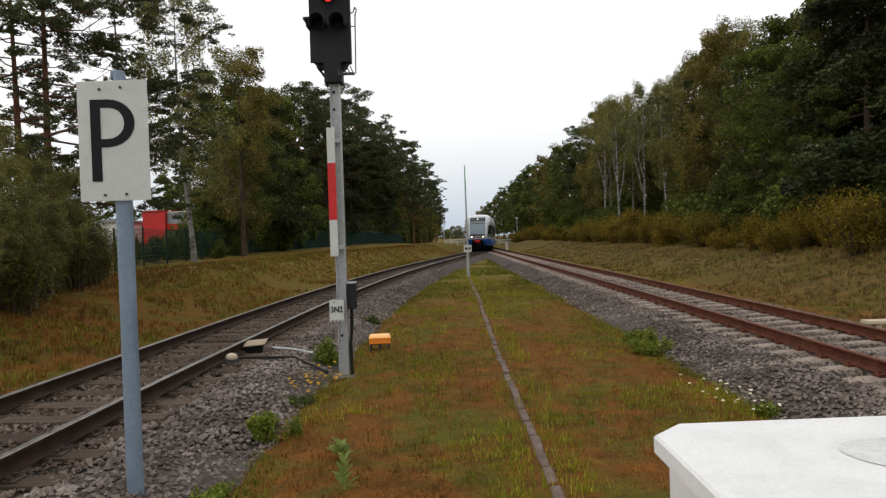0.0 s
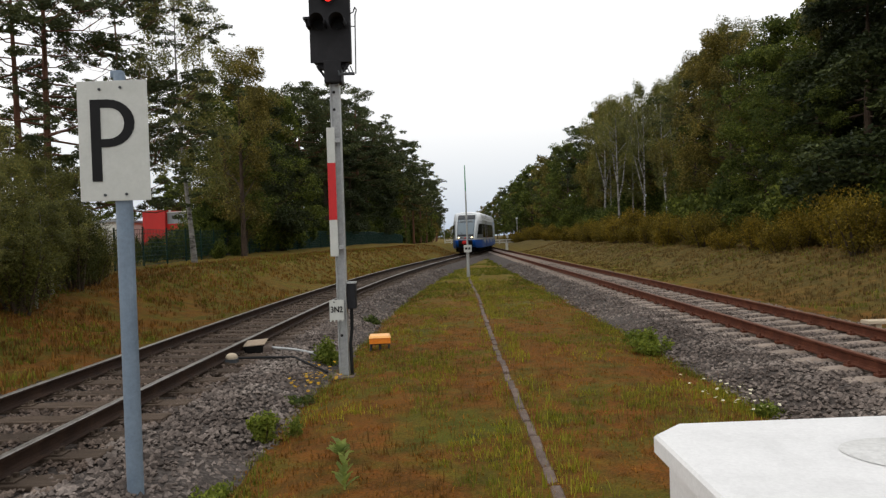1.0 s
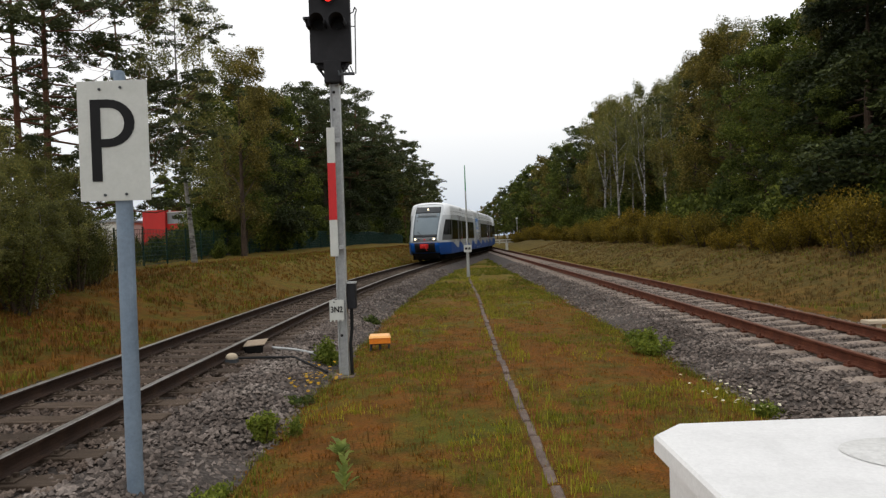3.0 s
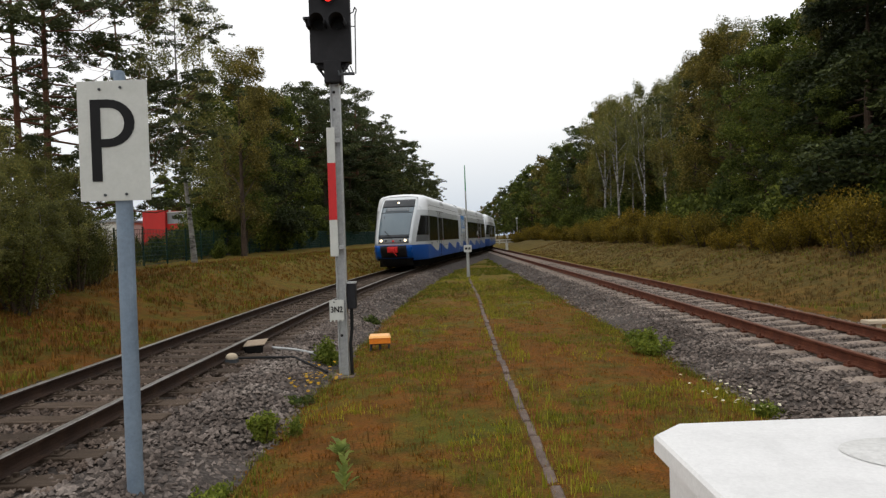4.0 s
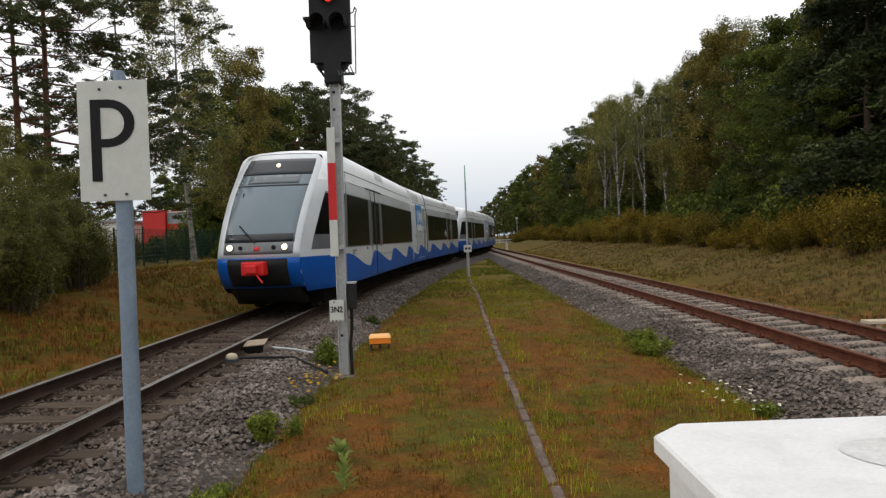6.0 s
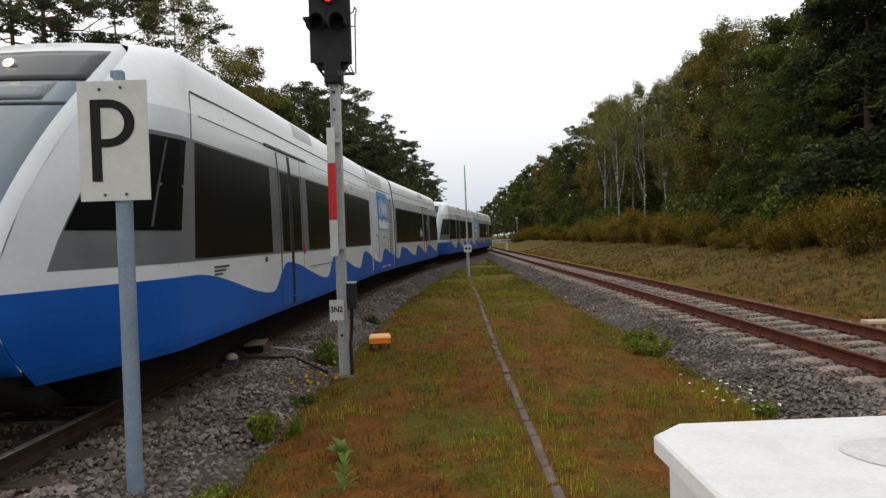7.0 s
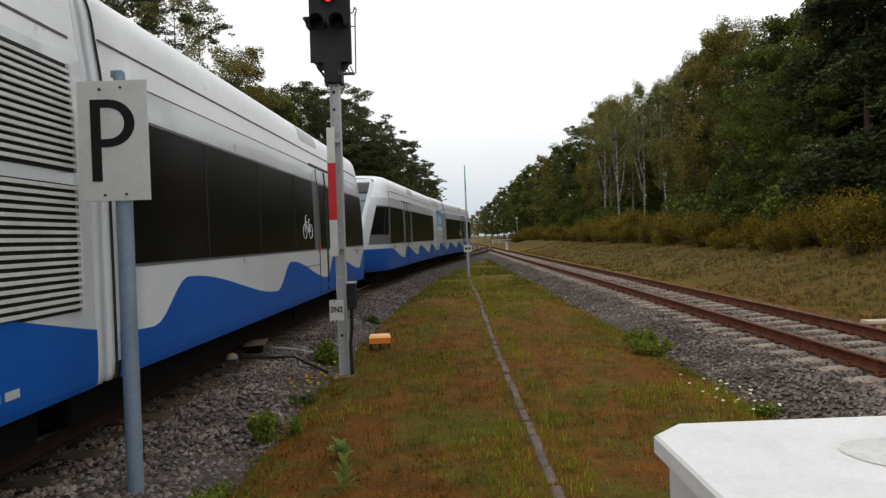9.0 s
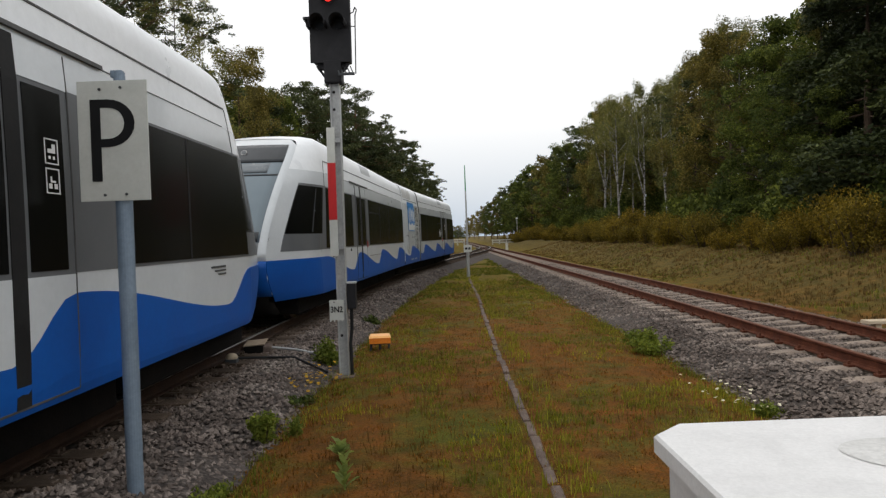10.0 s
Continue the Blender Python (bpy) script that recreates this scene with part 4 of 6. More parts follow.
# ---- trees ----
def leaf_quads(centres, radii, count, size, rng, flat=0.0, droop=0.0, three=False):
    """Small folded leaf sprays round the clump centres. Returns vertices and faces."""
    centres, radii = np.asarray(centres), np.asarray(radii)
    w = (radii**2)[:, 0] if radii.ndim > 1 else radii**2
    pick = rng.choice(len(centres), count, p=w / w.sum())
    d = rng.normal(size=(count, 3))
    d /= np.linalg.norm(d, axis=1, keepdims=True)
    r = rng.uniform(0.25, 1.0, (count, 1)) ** 0.6
    rad = radii[pick] if radii.ndim > 1 else radii[pick][:, None]
    c = centres[pick] + d * r * rad
    a = rng.normal(size=(count, 3))
    a[:, 2] = a[:, 2] * (1 - flat) - droop
    a /= np.linalg.norm(a, axis=1, keepdims=True)
    b = np.cross(a, rng.normal(size=(count, 3)))
    b /= np.linalg.norm(b, axis=1, keepdims=True)
    s = size * rng.uniform(0.6, 1.4, (count, 1))
    if three:
        v = np.stack([c - a * s + b * s * 0.5, c - a * s * 0.6 - b * s * 0.55, c + a * s], 1).reshape(-1, 3)
        i = np.arange(count)[:, None] * 3
        return v, np.concatenate([i, i + 1, i + 2], 1)
    v = np.stack([c - a * s, c + b * s * 0.42, c + a * s, c - b * s * 0.42], 1).reshape(-1, 3)
    i = np.arange(count)[:, None] * 4
    return v, np.concatenate([i, i + 1, i + 2, i + 3], 1)


def limb(bm, pts, radii, seg=7):
    rings = []
    for k, (p, r) in enumerate(zip(pts, radii)):
        p = Vector(p)
        d = (Vector(pts[min(k + 1, len(pts) - 1)]) - Vector(pts[max(k - 1, 0)])).normalized()
        q = d.to_track_quat("Z", "Y").to_matrix()
        rings.append([bm.verts.new(p + q @ Vector((r * math.cos(6.2832 * i / seg), r * math.sin(6.2832 * i / seg), 0))) for i in range(seg)])
    for a, b in zip(rings, rings[1:]):
        for i in range(seg):
            bm.faces.new((a[i], a[(i + 1) % seg], b[(i + 1) % seg], b[i]))


def make_tree(kind, h, seed, leaves, size, three=True):
    """Trunk with limbs, and a crown of small leaf sprays; the height in metres."""
    rng = np.random.default_rng(seed)
    bm = bmesh.new()
    p = {"pine": dict(r=0.014, first=0.42, n=26, reach=0.19, up=0.12, bark="bark_pine", leaf="needle", cl=0.62, flat=0.6, cz=0.5, droop=0.0, tw=2, drop=0.0),
         "edgepine": dict(r=0.013, first=0.20, n=34, reach=0.25, up=0.06, bark="bark_pine", leaf="needle", cl=0.40, flat=0.5, cz=0.42, droop=0.0, tw=5, drop=-0.05),
         "fir": dict(r=0.016, first=0.10, n=40, reach=0.17, up=0.0, bark="bark", leaf="needle_dark", cl=0.78, flat=0.5, cz=0.6, droop=0.1, tw=3, drop=0.1),
         "birch": dict(r=0.0085, first=0.24, n=30, reach=0.14, up=0.85, bark="bark_birch", leaf="leaf_birch", cl=0.40, flat=0.0, cz=1.7, droop=0.8, tw=4, drop=0.55),
         "barebirch": dict(r=0.0080, first=0.46, n=17, reach=0.13, up=1.05, bark="bark_birch_pale", leaf="leaf_birch", cl=0.42, flat=0.0, cz=1.5, droop=0.8, tw=3, drop=0.45),
         "olive": dict(r=0.012, first=0.12, n=32, reach=0.16, up=0.7, bark="bark", leaf="leaf_olive", cl=0.58, flat=0.1, cz=1.25, droop=0.3, tw=3, drop=0.25),
         "oak": dict(r=0.016, first=0.07, n=36, reach=0.20, up=0.5, bark="bark", leaf="leaf_oak", cl=0.70, flat=0.2, cz=0.8, droop=0.1, tw=3, drop=0.05)}[kind]
    bend = rng.normal(0, (0.032 if kind == "barebirch" else 0.012) * h, 2)
    tp = [(bend[0] * math.sin(k / 8 * 2.2), bend[1] * math.sin(k / 8 * 1.7), h * 0.97 * k / 8 - (0.4 if k == 0 else 0)) for k in range(9)]
    limb(bm, tp, [h * p["r"] * (1 - 0.93 * k / 8) + (0.04 * h * p["r"] * 8 if k == 0 else 0) for k in range(9)], 8)
    centres, radii = [], []
    if kind == "barebirch":
        # forked stems
        for f0, f1 in ((0.30, 0.78), (0.44, 0.90)):
            a = rng.uniform(0, 6.283)
            k = int(f0 * 8)
            st = [Vector(tp[k]) + Vector((math.cos(a), math.sin(a), 0)) * (h * 0.10 * q ** 0.8) + Vector((0, 0, h * 0.97 * (f1 - f0) * q)) + Vector(rng.normal(0, 0.12, 3)) * (q > 0) for q in (0, 0.3, 0.65, 1.0)]
            limb(bm, st, [h * p["r"] * w for w in (0.62, 0.5, 0.32, 0.1)], 6)
            for q in (st[2], st[3]):
                centres.append(tuple(q))
                radii.append((0.5, 0.5, 0.8))
    for k in range(p["n"]):
        f = p["first"] + (0.98 - p["first"]) * (k + rng.uniform(0, 1)) / p["n"]
        a = rng.uniform(0, 6.283)
        shape = math.sin(math.pi * min(1, 0.22 + 0.78 * (f - p["first"]) / (1 - p["first"])) ** 0.8) if kind != "fir" else (1 - (f - p["first"]) / (1 - p["first"])) + 0.12
        if kind in ("pine", "edgepine"):
            shape = 0.45 + 0.75 * math.sin(math.pi * (0.25 + 0.65 * (f - p["first"]) / (1 - p["first"])))
        reach = h * p["reach"] * (0.35 + 0.85 * shape) * rng.uniform(0.65, 1.25)
        base = Vector((float(np.interp(f, np.arange(9) / 8, [q[0] for q in tp])), float(np.interp(f, np.arange(9) / 8, [q[1] for q in tp])), f * h * 0.97))
        tip = base + Vector((math.cos(a) * reach, math.sin(a) * reach, reach * p["up"] * rng.uniform(0.4, 1.3)))
        midp = (base + tip) / 2 + Vector((0, 0, reach * 0.12 * (1 if p["up"] > 0.3 else -1) * rng.uniform(0, 1)))
        r0 = h * p["r"] * (0.13 if kind == "birch" else 0.24) * (1.1 - f)
        limb(bm, [base, midp, tip], [r0 + 0.01, r0 * 0.6 + 0.008, 0.008], 5)
        for q in (0.55, 0.8, 1.0):
            c = base.lerp(tip, q) + Vector(rng.normal(0, 0.10 * reach, 3))
            centres.append(tuple(c))
            rr = p["cl"] * h / 14 * rng.uniform(0.55, 1.15)
            radii.append((rr, rr, rr * p["cz"]))
        # side twigs with a clump at each tip
        for k2 in range(p["tw"]):
            q = rng.uniform(0.3, 1.0)
            root = base.lerp(tip, q)
            a2 = a + rng.choice((-1, 1)) * rng.uniform(0.5, 1.3)
            l2 = reach * rng.uniform(0.18, 0.42) + 0.2
            end = root + Vector((math.cos(a2) * l2, math.sin(a2) * l2, l2 * rng.uniform(-0.1, 0.45) - p["drop"] * h / 14 * rng.uniform(0.6, 1.8)))
            elbow = (root + end) / 2 + Vector((0, 0, 0.22 * l2 + 0.35 * p["drop"]))
            limb(bm, [root, elbow, end], [r0 * 0.4 + 0.006, 0.007, 0.003], 3)
            for c in (end, (elbow + end) / 2):
                centres.append(tuple(c + Vector(rng.normal(0, 0.06, 3))))
                rr = p["cl"] * h / 14 * rng.uniform(0.4, 0.85)
                radii.append((rr, rr, rr * p["cz"]))
    for q in range(3):
        centres.append((tp[-1][0] + rng.normal(0, 0.2), tp[-1][1] + rng.normal(0, 0.2), h * (0.92 + 0.03 * q)))
        radii.append((0.45 * h / 14, 0.45 * h / 14, 0.5 * h / 14))
    tree = empty({"edgepine": "pine", "barebirch": "birch"}.get(kind, kind) + "_tree", Matrix(), label={"barebirch": "tall bare-stemmed birch with white trunk and thin crown", "edgepine": "open-crowned Scots pine with reddish trunk and sparse branches", "pine": "tall Scots pine with reddish trunk and dark needles", "fir": "dark dense conifer at the forest edge", "birch": "slender birch with pale trunk and drooping leaves", "olive": "tall thin-leaved tree with olive-green crown", "oak": "broad-leaved tree with dense dark green crown"}[kind], category="tree", group="trees along the line")
    part("trunk", bm_mesh("trunk", bm, p["bark"], True), tree)
    v, f = leaf_quads(centres, radii, leaves, size, rng, p["flat"], p["droop"], three)
    part("crown", mesh_of("crown", v, f.tolist(), p["leaf"]), tree)
    return tree


def make_bush(name, label, w, h, leaves, size, mat, seed, category="shrub", group=""):
    rng = np.random.default_rng(seed)
    bm = bmesh.new()
    centres, radii = [], []
    for k in range(12):
        a, r = rng.uniform(0, 6.283), w * 0.5 * rng.uniform(0.1, 0.85)
        top = h * rng.uniform(0.45, 0.85) * (1.1 - 0.5 * r / w)
        tip = (math.cos(a) * r, math.sin(a) * r, top)
        limb(bm, [(math.cos(a) * r * 0.2, math.sin(a) * r * 0.2, -0.15), (math.cos(a) * r * 0.6, math.sin(a) * r * 0.6, top * 0.5), tip], [0.02 * w, 0.013 * w, 0.004 * w], 5)
        for q in (0.45, 0.8, 1.0):
            centres.append((tip[0] * q, tip[1] * q, max(0.12 * h, top * q)))
            rr = 0.2 * w * rng.uniform(0.6, 1.2)
            radii.append((rr, rr, min(rr, 0.3 * h)))
    bush = empty(name, Matrix(), label=label, category=category, group=group)
    part("branch_frame", bm_mesh("branch_frame", bm, "bark"), bush)
    v, f = leaf_quads(centres, radii, leaves, size, rng, 0, -0.3, True)
    part("foliage", mesh_of("foliage", v, f.tolist(), mat), bush)
    return bush


PROTO = {}
for key, kd, hh, sd, lv, sz in (("pine", "pine", 14, 1, 20000, 0.085), ("pine", "pine", 14, 2, 20000, 0.085), ("edgepine", "edgepine", 14, 12, 42000, 0.058), ("edgepine", "edgepine", 14, 13, 42000, 0.058),
                                ("birch", "birch", 13, 3, 24000, 0.055), ("birch", "birch", 13, 4, 24000, 0.055), ("barebirch", "barebirch", 13, 31, 9000, 0.06), ("barebirch", "barebirch", 13, 32, 9000, 0.06), ("oak", "oak", 12, 5, 26000, 0.078), ("oak", "oak", 12, 6, 26000, 0.078),
                                ("olive", "olive", 13, 7, 25000, 0.068), ("olive", "olive", 13, 8, 25000, 0.068), ("fir", "fir", 13, 9, 38000, 0.085), ("far", "oak", 12, 15, 5200, 0.20), ("far", "olive", 13, 16, 5000, 0.185), ("far", "pine", 14, 17, 5000, 0.185), ("far", "oak", 12, 18, 5200, 0.20), ("farpine", "pine", 14, 17, 6000, 0.17)):
    PROTO.setdefault(key, []).append((make_tree(kd, hh, sd, lv, sz), hh))
USED = set()


def plant(kind, x, y, h, k=None, wide=1.0):
    """Stand a tree of that kind and height on the ground."""
    idle = [i for i, (t, _) in enumerate(PROTO[kind]) if t not in USED]
    pick = random.randrange(len(PROTO[kind]))
    tree, h0 = PROTO[kind][(idle[0] if idle else pick) if k is None else k]
    s = h / h0
    m = Matrix.Translation((x, y, height(x, y) - 0.05)) @ Matrix.Rotation(random.uniform(0, 6.28), 4, "Z")
    if tree not in USED:
        USED.add(tree)
        t = tree
        t.matrix_basis = m
    else:
        t = copy_thing(tree, m)
    w = s * random.uniform(0.9, 1.15) * wide
    t.scale = (w, w, s)
    return t


# forest edge on the bank side
random.seed(11)
for x, y, h, kd in ((16.4, 22.5, 14, "fir"), (15.6, 25.8, 12.5, "fir"), (16.9, 28.6, 12.5, "fir"), (19.5, 31, 13, "fir"), (14.9, 26.8, 6.2, "oak"), (15.6, 30.5, 8.4, "oak"), (17.9, 33, 10.9, "olive"), (16.4, 33.5, 9.6, "oak"), (17.0, 37, 11.4, "oak"), (16.6, 40.5, 12.2, "olive"), (18.2, 42, 13.0, "birch"), (16.4, 45, 12.0, "olive"), (18.6, 47, 13.0, "pine"), (16.0, 44.5, 7.4, "oak"),
                    (16.9, 50, 12.2, "barebirch"), (17.3, 54.5, 12.0, "barebirch"), (16.3, 58, 13.0, "barebirch"), (15.9, 65, 13.0, "barebirch"), (15.6, 70, 13.4, "barebirch"), (19.0, 56, 13.0, "birch"), (20.5, 62, 13.6, "birch"), (18.0, 68, 13.8, "birch"), (16.8, 72, 14.4, "birch"), (17.2, 77, 14.6, "olive"), (17.5, 82, 14.6, "oak"), (18, 90, 14.5, "pine"), (16.5, 98, 13.5, "oak")):
    plant(kd, x, y, h)
for x, y, h in ((17, 106, 14.0), (16.5, 116, 14.0), (17, 126, 14.5), (16, 138, 15), (16, 150, 14), (15.4, 163, 14), (15, 178, 13.5), (14.6, 195, 13.5), (14, 215, 13.5), (13.5, 240, 13), (12.5, 270, 13), (11.5, 305, 12.5), (10.5, 345, 12), (9, 390, 12)):
    plant("far", x, y, h)
for i in range(64):
    y = 16 + 240 * (i / 64) ** 1.4
    x = random.uniform(20.5, 30) - 0.03 * max(0, y - 80)
    plant("far", x, y + random.uniform(-2, 2), random.uniform(11, 13) + min(2.0, 0.015 * y))
# forest edge along the fence
for x, y, h, kd in ((-12.6, 21, 13.0, "edgepine"), (-11.6, 24.2, 10.4, "edgepine"), (-15.0, 23.5, 12.5, "edgepine"), (-11.9, 31, 13.4, "birch"), (-11.8, 38, 11.8, "olive"), (-13.9, 41, 10.6, "oak"), (-12.9, 42, 5.4, "olive"), (-13.6, 47, 11.6, "fir"), (-16.5, 50, 13.0, "pine"), (-13.8, 53, 12.3, "oak"), (-13.4, 60, 14.0, "pine"), (-15, 66, 16.0, "pine"), (-13.0, 70, 14.5, "fir"), (-14.6, 57, 13, "fir"), (-12.9, 78, 18.2, "pine"), (-12.6, 74, 13, "fir"), (-12.0, 86, 19.0, "pine"), (-12.4, 82, 13, "fir"), (-11.8, 94, 19.0, "pine"), (-11.4, 90, 14, "fir"), (-11.0, 98, 15, "fir")):
    plant(kd, x, y, h)
for x, y, h in ((-11.4, 102, 18.5), (-10.8, 112, 18.5), (-10.2, 122, 19), (-9.4, 134, 18), (-8.6, 148, 18), (-8.0, 164, 17.5), (-7.2, 182, 17), (-6.6, 206, 16.5), (-6, 236, 16), (-6.5, 270, 14.5), (-7.5, 310, 13.5), (-9, 360, 13.5)):
    plant("farpine", x, y, h)
    plant("far", x - 1.5, y + 4, h * 0.85)
for i in range(44):
    y = 38 + 200 * (i / 44) ** 1.3
    x = random.uniform(-30, -16.5) + 0.02 * y
    if y < 78 and -0.80 < x / y < -0.35:
        continue
    plant("far", x, y + random.uniform(-2, 2), random.uniform(10, 11.5) + min(4, 0.035 * y))
for x, y, h in ((-58, 92, 9.5), (-52, 90, 10.5), (-47, 90, 9.5), (-42.5, 86, 9), (-38.5, 90, 10), (-35, 87, 9.5), (-31.5, 91, 10)):
    plant("far", x, y, h)
for i in range(20):
    plant("far", -34 + 3.4 * i, random.uniform(400, 470), random.uniform(6.5, 9.5), wide=1.7)
for i in range(16):
    plant("far", -22 + 1.9 * i, random.uniform(330, 380) if i < 9 else random.uniform(390, 420), random.uniform(4.0, 6.0), wide=1.8)
# young trees and scrub in front of them
for x, y, h in ((-8.3, 10.8, 2.9), (-9.2, 12.8, 3.2), (-9.9, 14.9, 3.4), (-8.9, 14.2, 2.3), (-10.6, 18.0, 3.3), (-12.6, 16.0, 4.0), (-11.4, 20.2, 2.6), (-8.9, 11.6, 3.5), (-10.2, 13.6, 4.2), (-11.2, 15.4, 4.6), (-9.9, 16.5, 3.4), (-12.0, 18.4, 4.6)):
    plant("birch", x, y, h, wide=1.7)

# gorse along the bank
gorse = [make_bush("gorse_bush", "dense ochre and olive gorse bush on the bank", 2.6, 2.0, 6500, 0.05, "leaf_gorse", 21 + i, group="bushes on the bank") for i in range(3)]
random.seed(5)
y = 13.0
first = list(gorse)
while y < 150:
    for row in range(2):
        src = gorse[random.randrange(3)]
        x = xr(y) + 6.1 + 1.5 * row + random.uniform(-0.5, 0.5) + 0.01 * y
        m = Matrix.Translation((x, y + row * 0.7, height(x, y) - 0.1)) @ Matrix.Rotation(random.uniform(0, 6.28), 4, "Z")
        if first and src in first:
            first.remove(src)
            src.matrix_basis = m
            t = src
        else:
            t = copy_thing(src, m)
        s = random.uniform(0.65, 1.25) * (0.72 if y < 25 else 1.0)
        t.scale = (s, s, s * random.uniform(0.75, 1.1))
    y += 2.1 + 0.018 * y


# undergrowth below the forest
thicket = [make_bush("thicket_bush", "dark green undergrowth bush below the trees", 3.4, 3.0, 5200, 0.105, "leaf_oak", 41 + i, group="undergrowth") for i in range(2)]
fresh = list(thicket)
random.seed(8)


def set_bush(src_list, fresh_list, x, y, s, zs=1.0):
    src = fresh_list[0] if fresh_list else src_list[random.randrange(len(src_list))]
    m = Matrix.Translation((x, y, height(x, y) - 0.1)) @ Matrix.Rotation(random.uniform(0, 6.28), 4, "Z")
    if src in fresh_list:
        fresh_list.remove(src)
        src.matrix_basis = m
        t = src
    else:
        t = copy_thing(src, m)
    t.scale = (s, s, s * zs)


for i in range(34):
    y = 20 + 105 * (i / 34) ** 1.2
    if 47 < y < 64:
        continue
    set_bush(thicket, fresh, 14.8 + random.uniform(-0.4, 1.4), y, random.uniform(0.8, 1.25), random.uniform(0.8, 1.3))
for i in range(30):
    y = 46 + 85 * (i / 30) ** 1.2
    set_bush(thicket, fresh, -13.2 + 0.045 * (y - 40) + random.uniform(-1.6, -0.2), y, random.uniform(0.75, 1.2), random.uniform(0.7, 1.1))
for i in range(16):
    set_bush(thicket, fresh, random.uniform(-24, -15.5), 64 + i * 4.5, random.uniform(1.0, 1.4), 1.2)
for i in range(14):
    set_bush(thicket, fresh, random.uniform(18, 24), 24 + i * 5, random.uniform(1.0, 1.4), 1.2)
for i in range(24):
    y = 94 + 5.5 * i
    set_bush(thicket, fresh, -11.6 + 0.035 * (y - 94) + random.uniform(-1.5, 0.3), y, random.uniform(1.3, 1.8), 1.25)
for x, y, k in ((-13.2, 27.5, 0.38), (-13.4, 29.5, 0.45), (-13.6, 32, 0.4), (-13.9, 34.5, 0.55), (-14.1, 37, 0.7), (-13.8, 38.5, 0.8), (-12.2, 35, 0.35), (-12.6, 39, 0.4), (-14.6, 40, 1.0), (-14.9, 43.5, 1.1), (-15.2, 47, 1.1), (-14.8, 50.5, 1.0), (-14.4, 54, 1.1), (-13.9, 58, 1.0), (-13.2, 63, 1.0), (-12.8, 68, 1.0), (-12.2, 73, 1.0), (-16.6, 52, 1.3), (-16.0, 58, 1.3)):
    set_bush(thicket, fresh, x, y, k, random.uniform(0.9, 1.2))
scrub = [make_bush("scrub_bush", "olive-green young birch scrub beside the embankment", 3.0, 2.9, 11000, 0.036, "leaf_scrub", 51 + i, group="undergrowth") for i in range(2)]
fresh_scrub = list(scrub)
for x, y, k in ((-8.6, 10.2, 0.85), (-9.4, 11.6, 1.0), (-9.6, 13.4, 0.85), (-10.6, 14.4, 1.1), (-10.4, 16.4, 0.75), (-11.6, 17.6, 1.05), (-12.6, 19.4, 0.8), (-11.6, 13.0, 1.2), (-13.4, 17.2, 1.3), (-8.8, 13.6, 0.8), (-9.4, 15.4, 0.95), (-9.9, 17.6, 0.9), (-10.6, 19.6, 0.85), (-11.4, 21.8, 0.7), (-12.0, 24.5, 0.6)):
    set_bush(scrub, fresh_scrub, x, y, k * random.uniform(0.6, 0.95), random.uniform(0.75, 1.35))


# ---- whistle board ----
def letter_mesh(name, body, size, mat, depth=0.004):
    cu = bpy.data.curves.new(name, "FONT")
    cu.body, cu.size, cu.extrude, cu.offset = body, size, depth, 0.018 * size
    cu.align_x, cu.align_y = "CENTER", "CENTER"
    ob = bpy.data.objects.new(name, cu)
    scene.collection.objects.link(ob)
    dg = bpy.context.evaluated_depsgraph_get()
    me = bpy.data.meshes.new_from_object(ob.evaluated_get(dg))
    bpy.data.objects.remove(ob)
    for v in me.vertices:
        v.co.x *= 0.84
    me.materials.clear()
    me.materials.append(M[mat])
    return me


def p_letter():
    """The tall narrow letter of the board: a stem and a bowl, 4 mm proud."""
    bm = bmesh.new()
    outer, inner = [], []
    for k in range(13):
        a = math.pi / 2 - math.pi * k / 12
        outer.append((0.135 + 0.20 * math.cos(a), 0.438 + 0.180 * math.sin(a)))
        inner.append((0.135 + 0.122 * math.cos(a), 0.438 + 0.118 * math.sin(a)))
    out = [(0, 0.618)] + outer + [(0, 0.258)]
    inn = [(0, 0.556)] + inner + [(0, 0.320)]
    front = [[bm.verts.new((x, 0, z)) for x, z in line] for line in (out, inn)]
    back = [[bm.verts.new((x, 0.004, z)) for x, z in line] for line in (out, inn)]
    for i in range(len(out) - 1):
        bm.faces.new((front[0][i], front[1][i], front[1][i + 1], front[0][i + 1]))
        bm.faces.new((front[0][i], front[0][i + 1], back[0][i + 1], back[0][i]))
        bm.faces.new((front[1][i + 1], front[1][i], back[1][i], back[1][i + 1]))
    box_bm(bm, -0.001, 0.075, -0.0006, 0.004, 0, 0.619)
    bmesh.ops.recalc_face_normals(bm, faces=bm.faces)
    return bm_mesh("letter", bm, "ink")


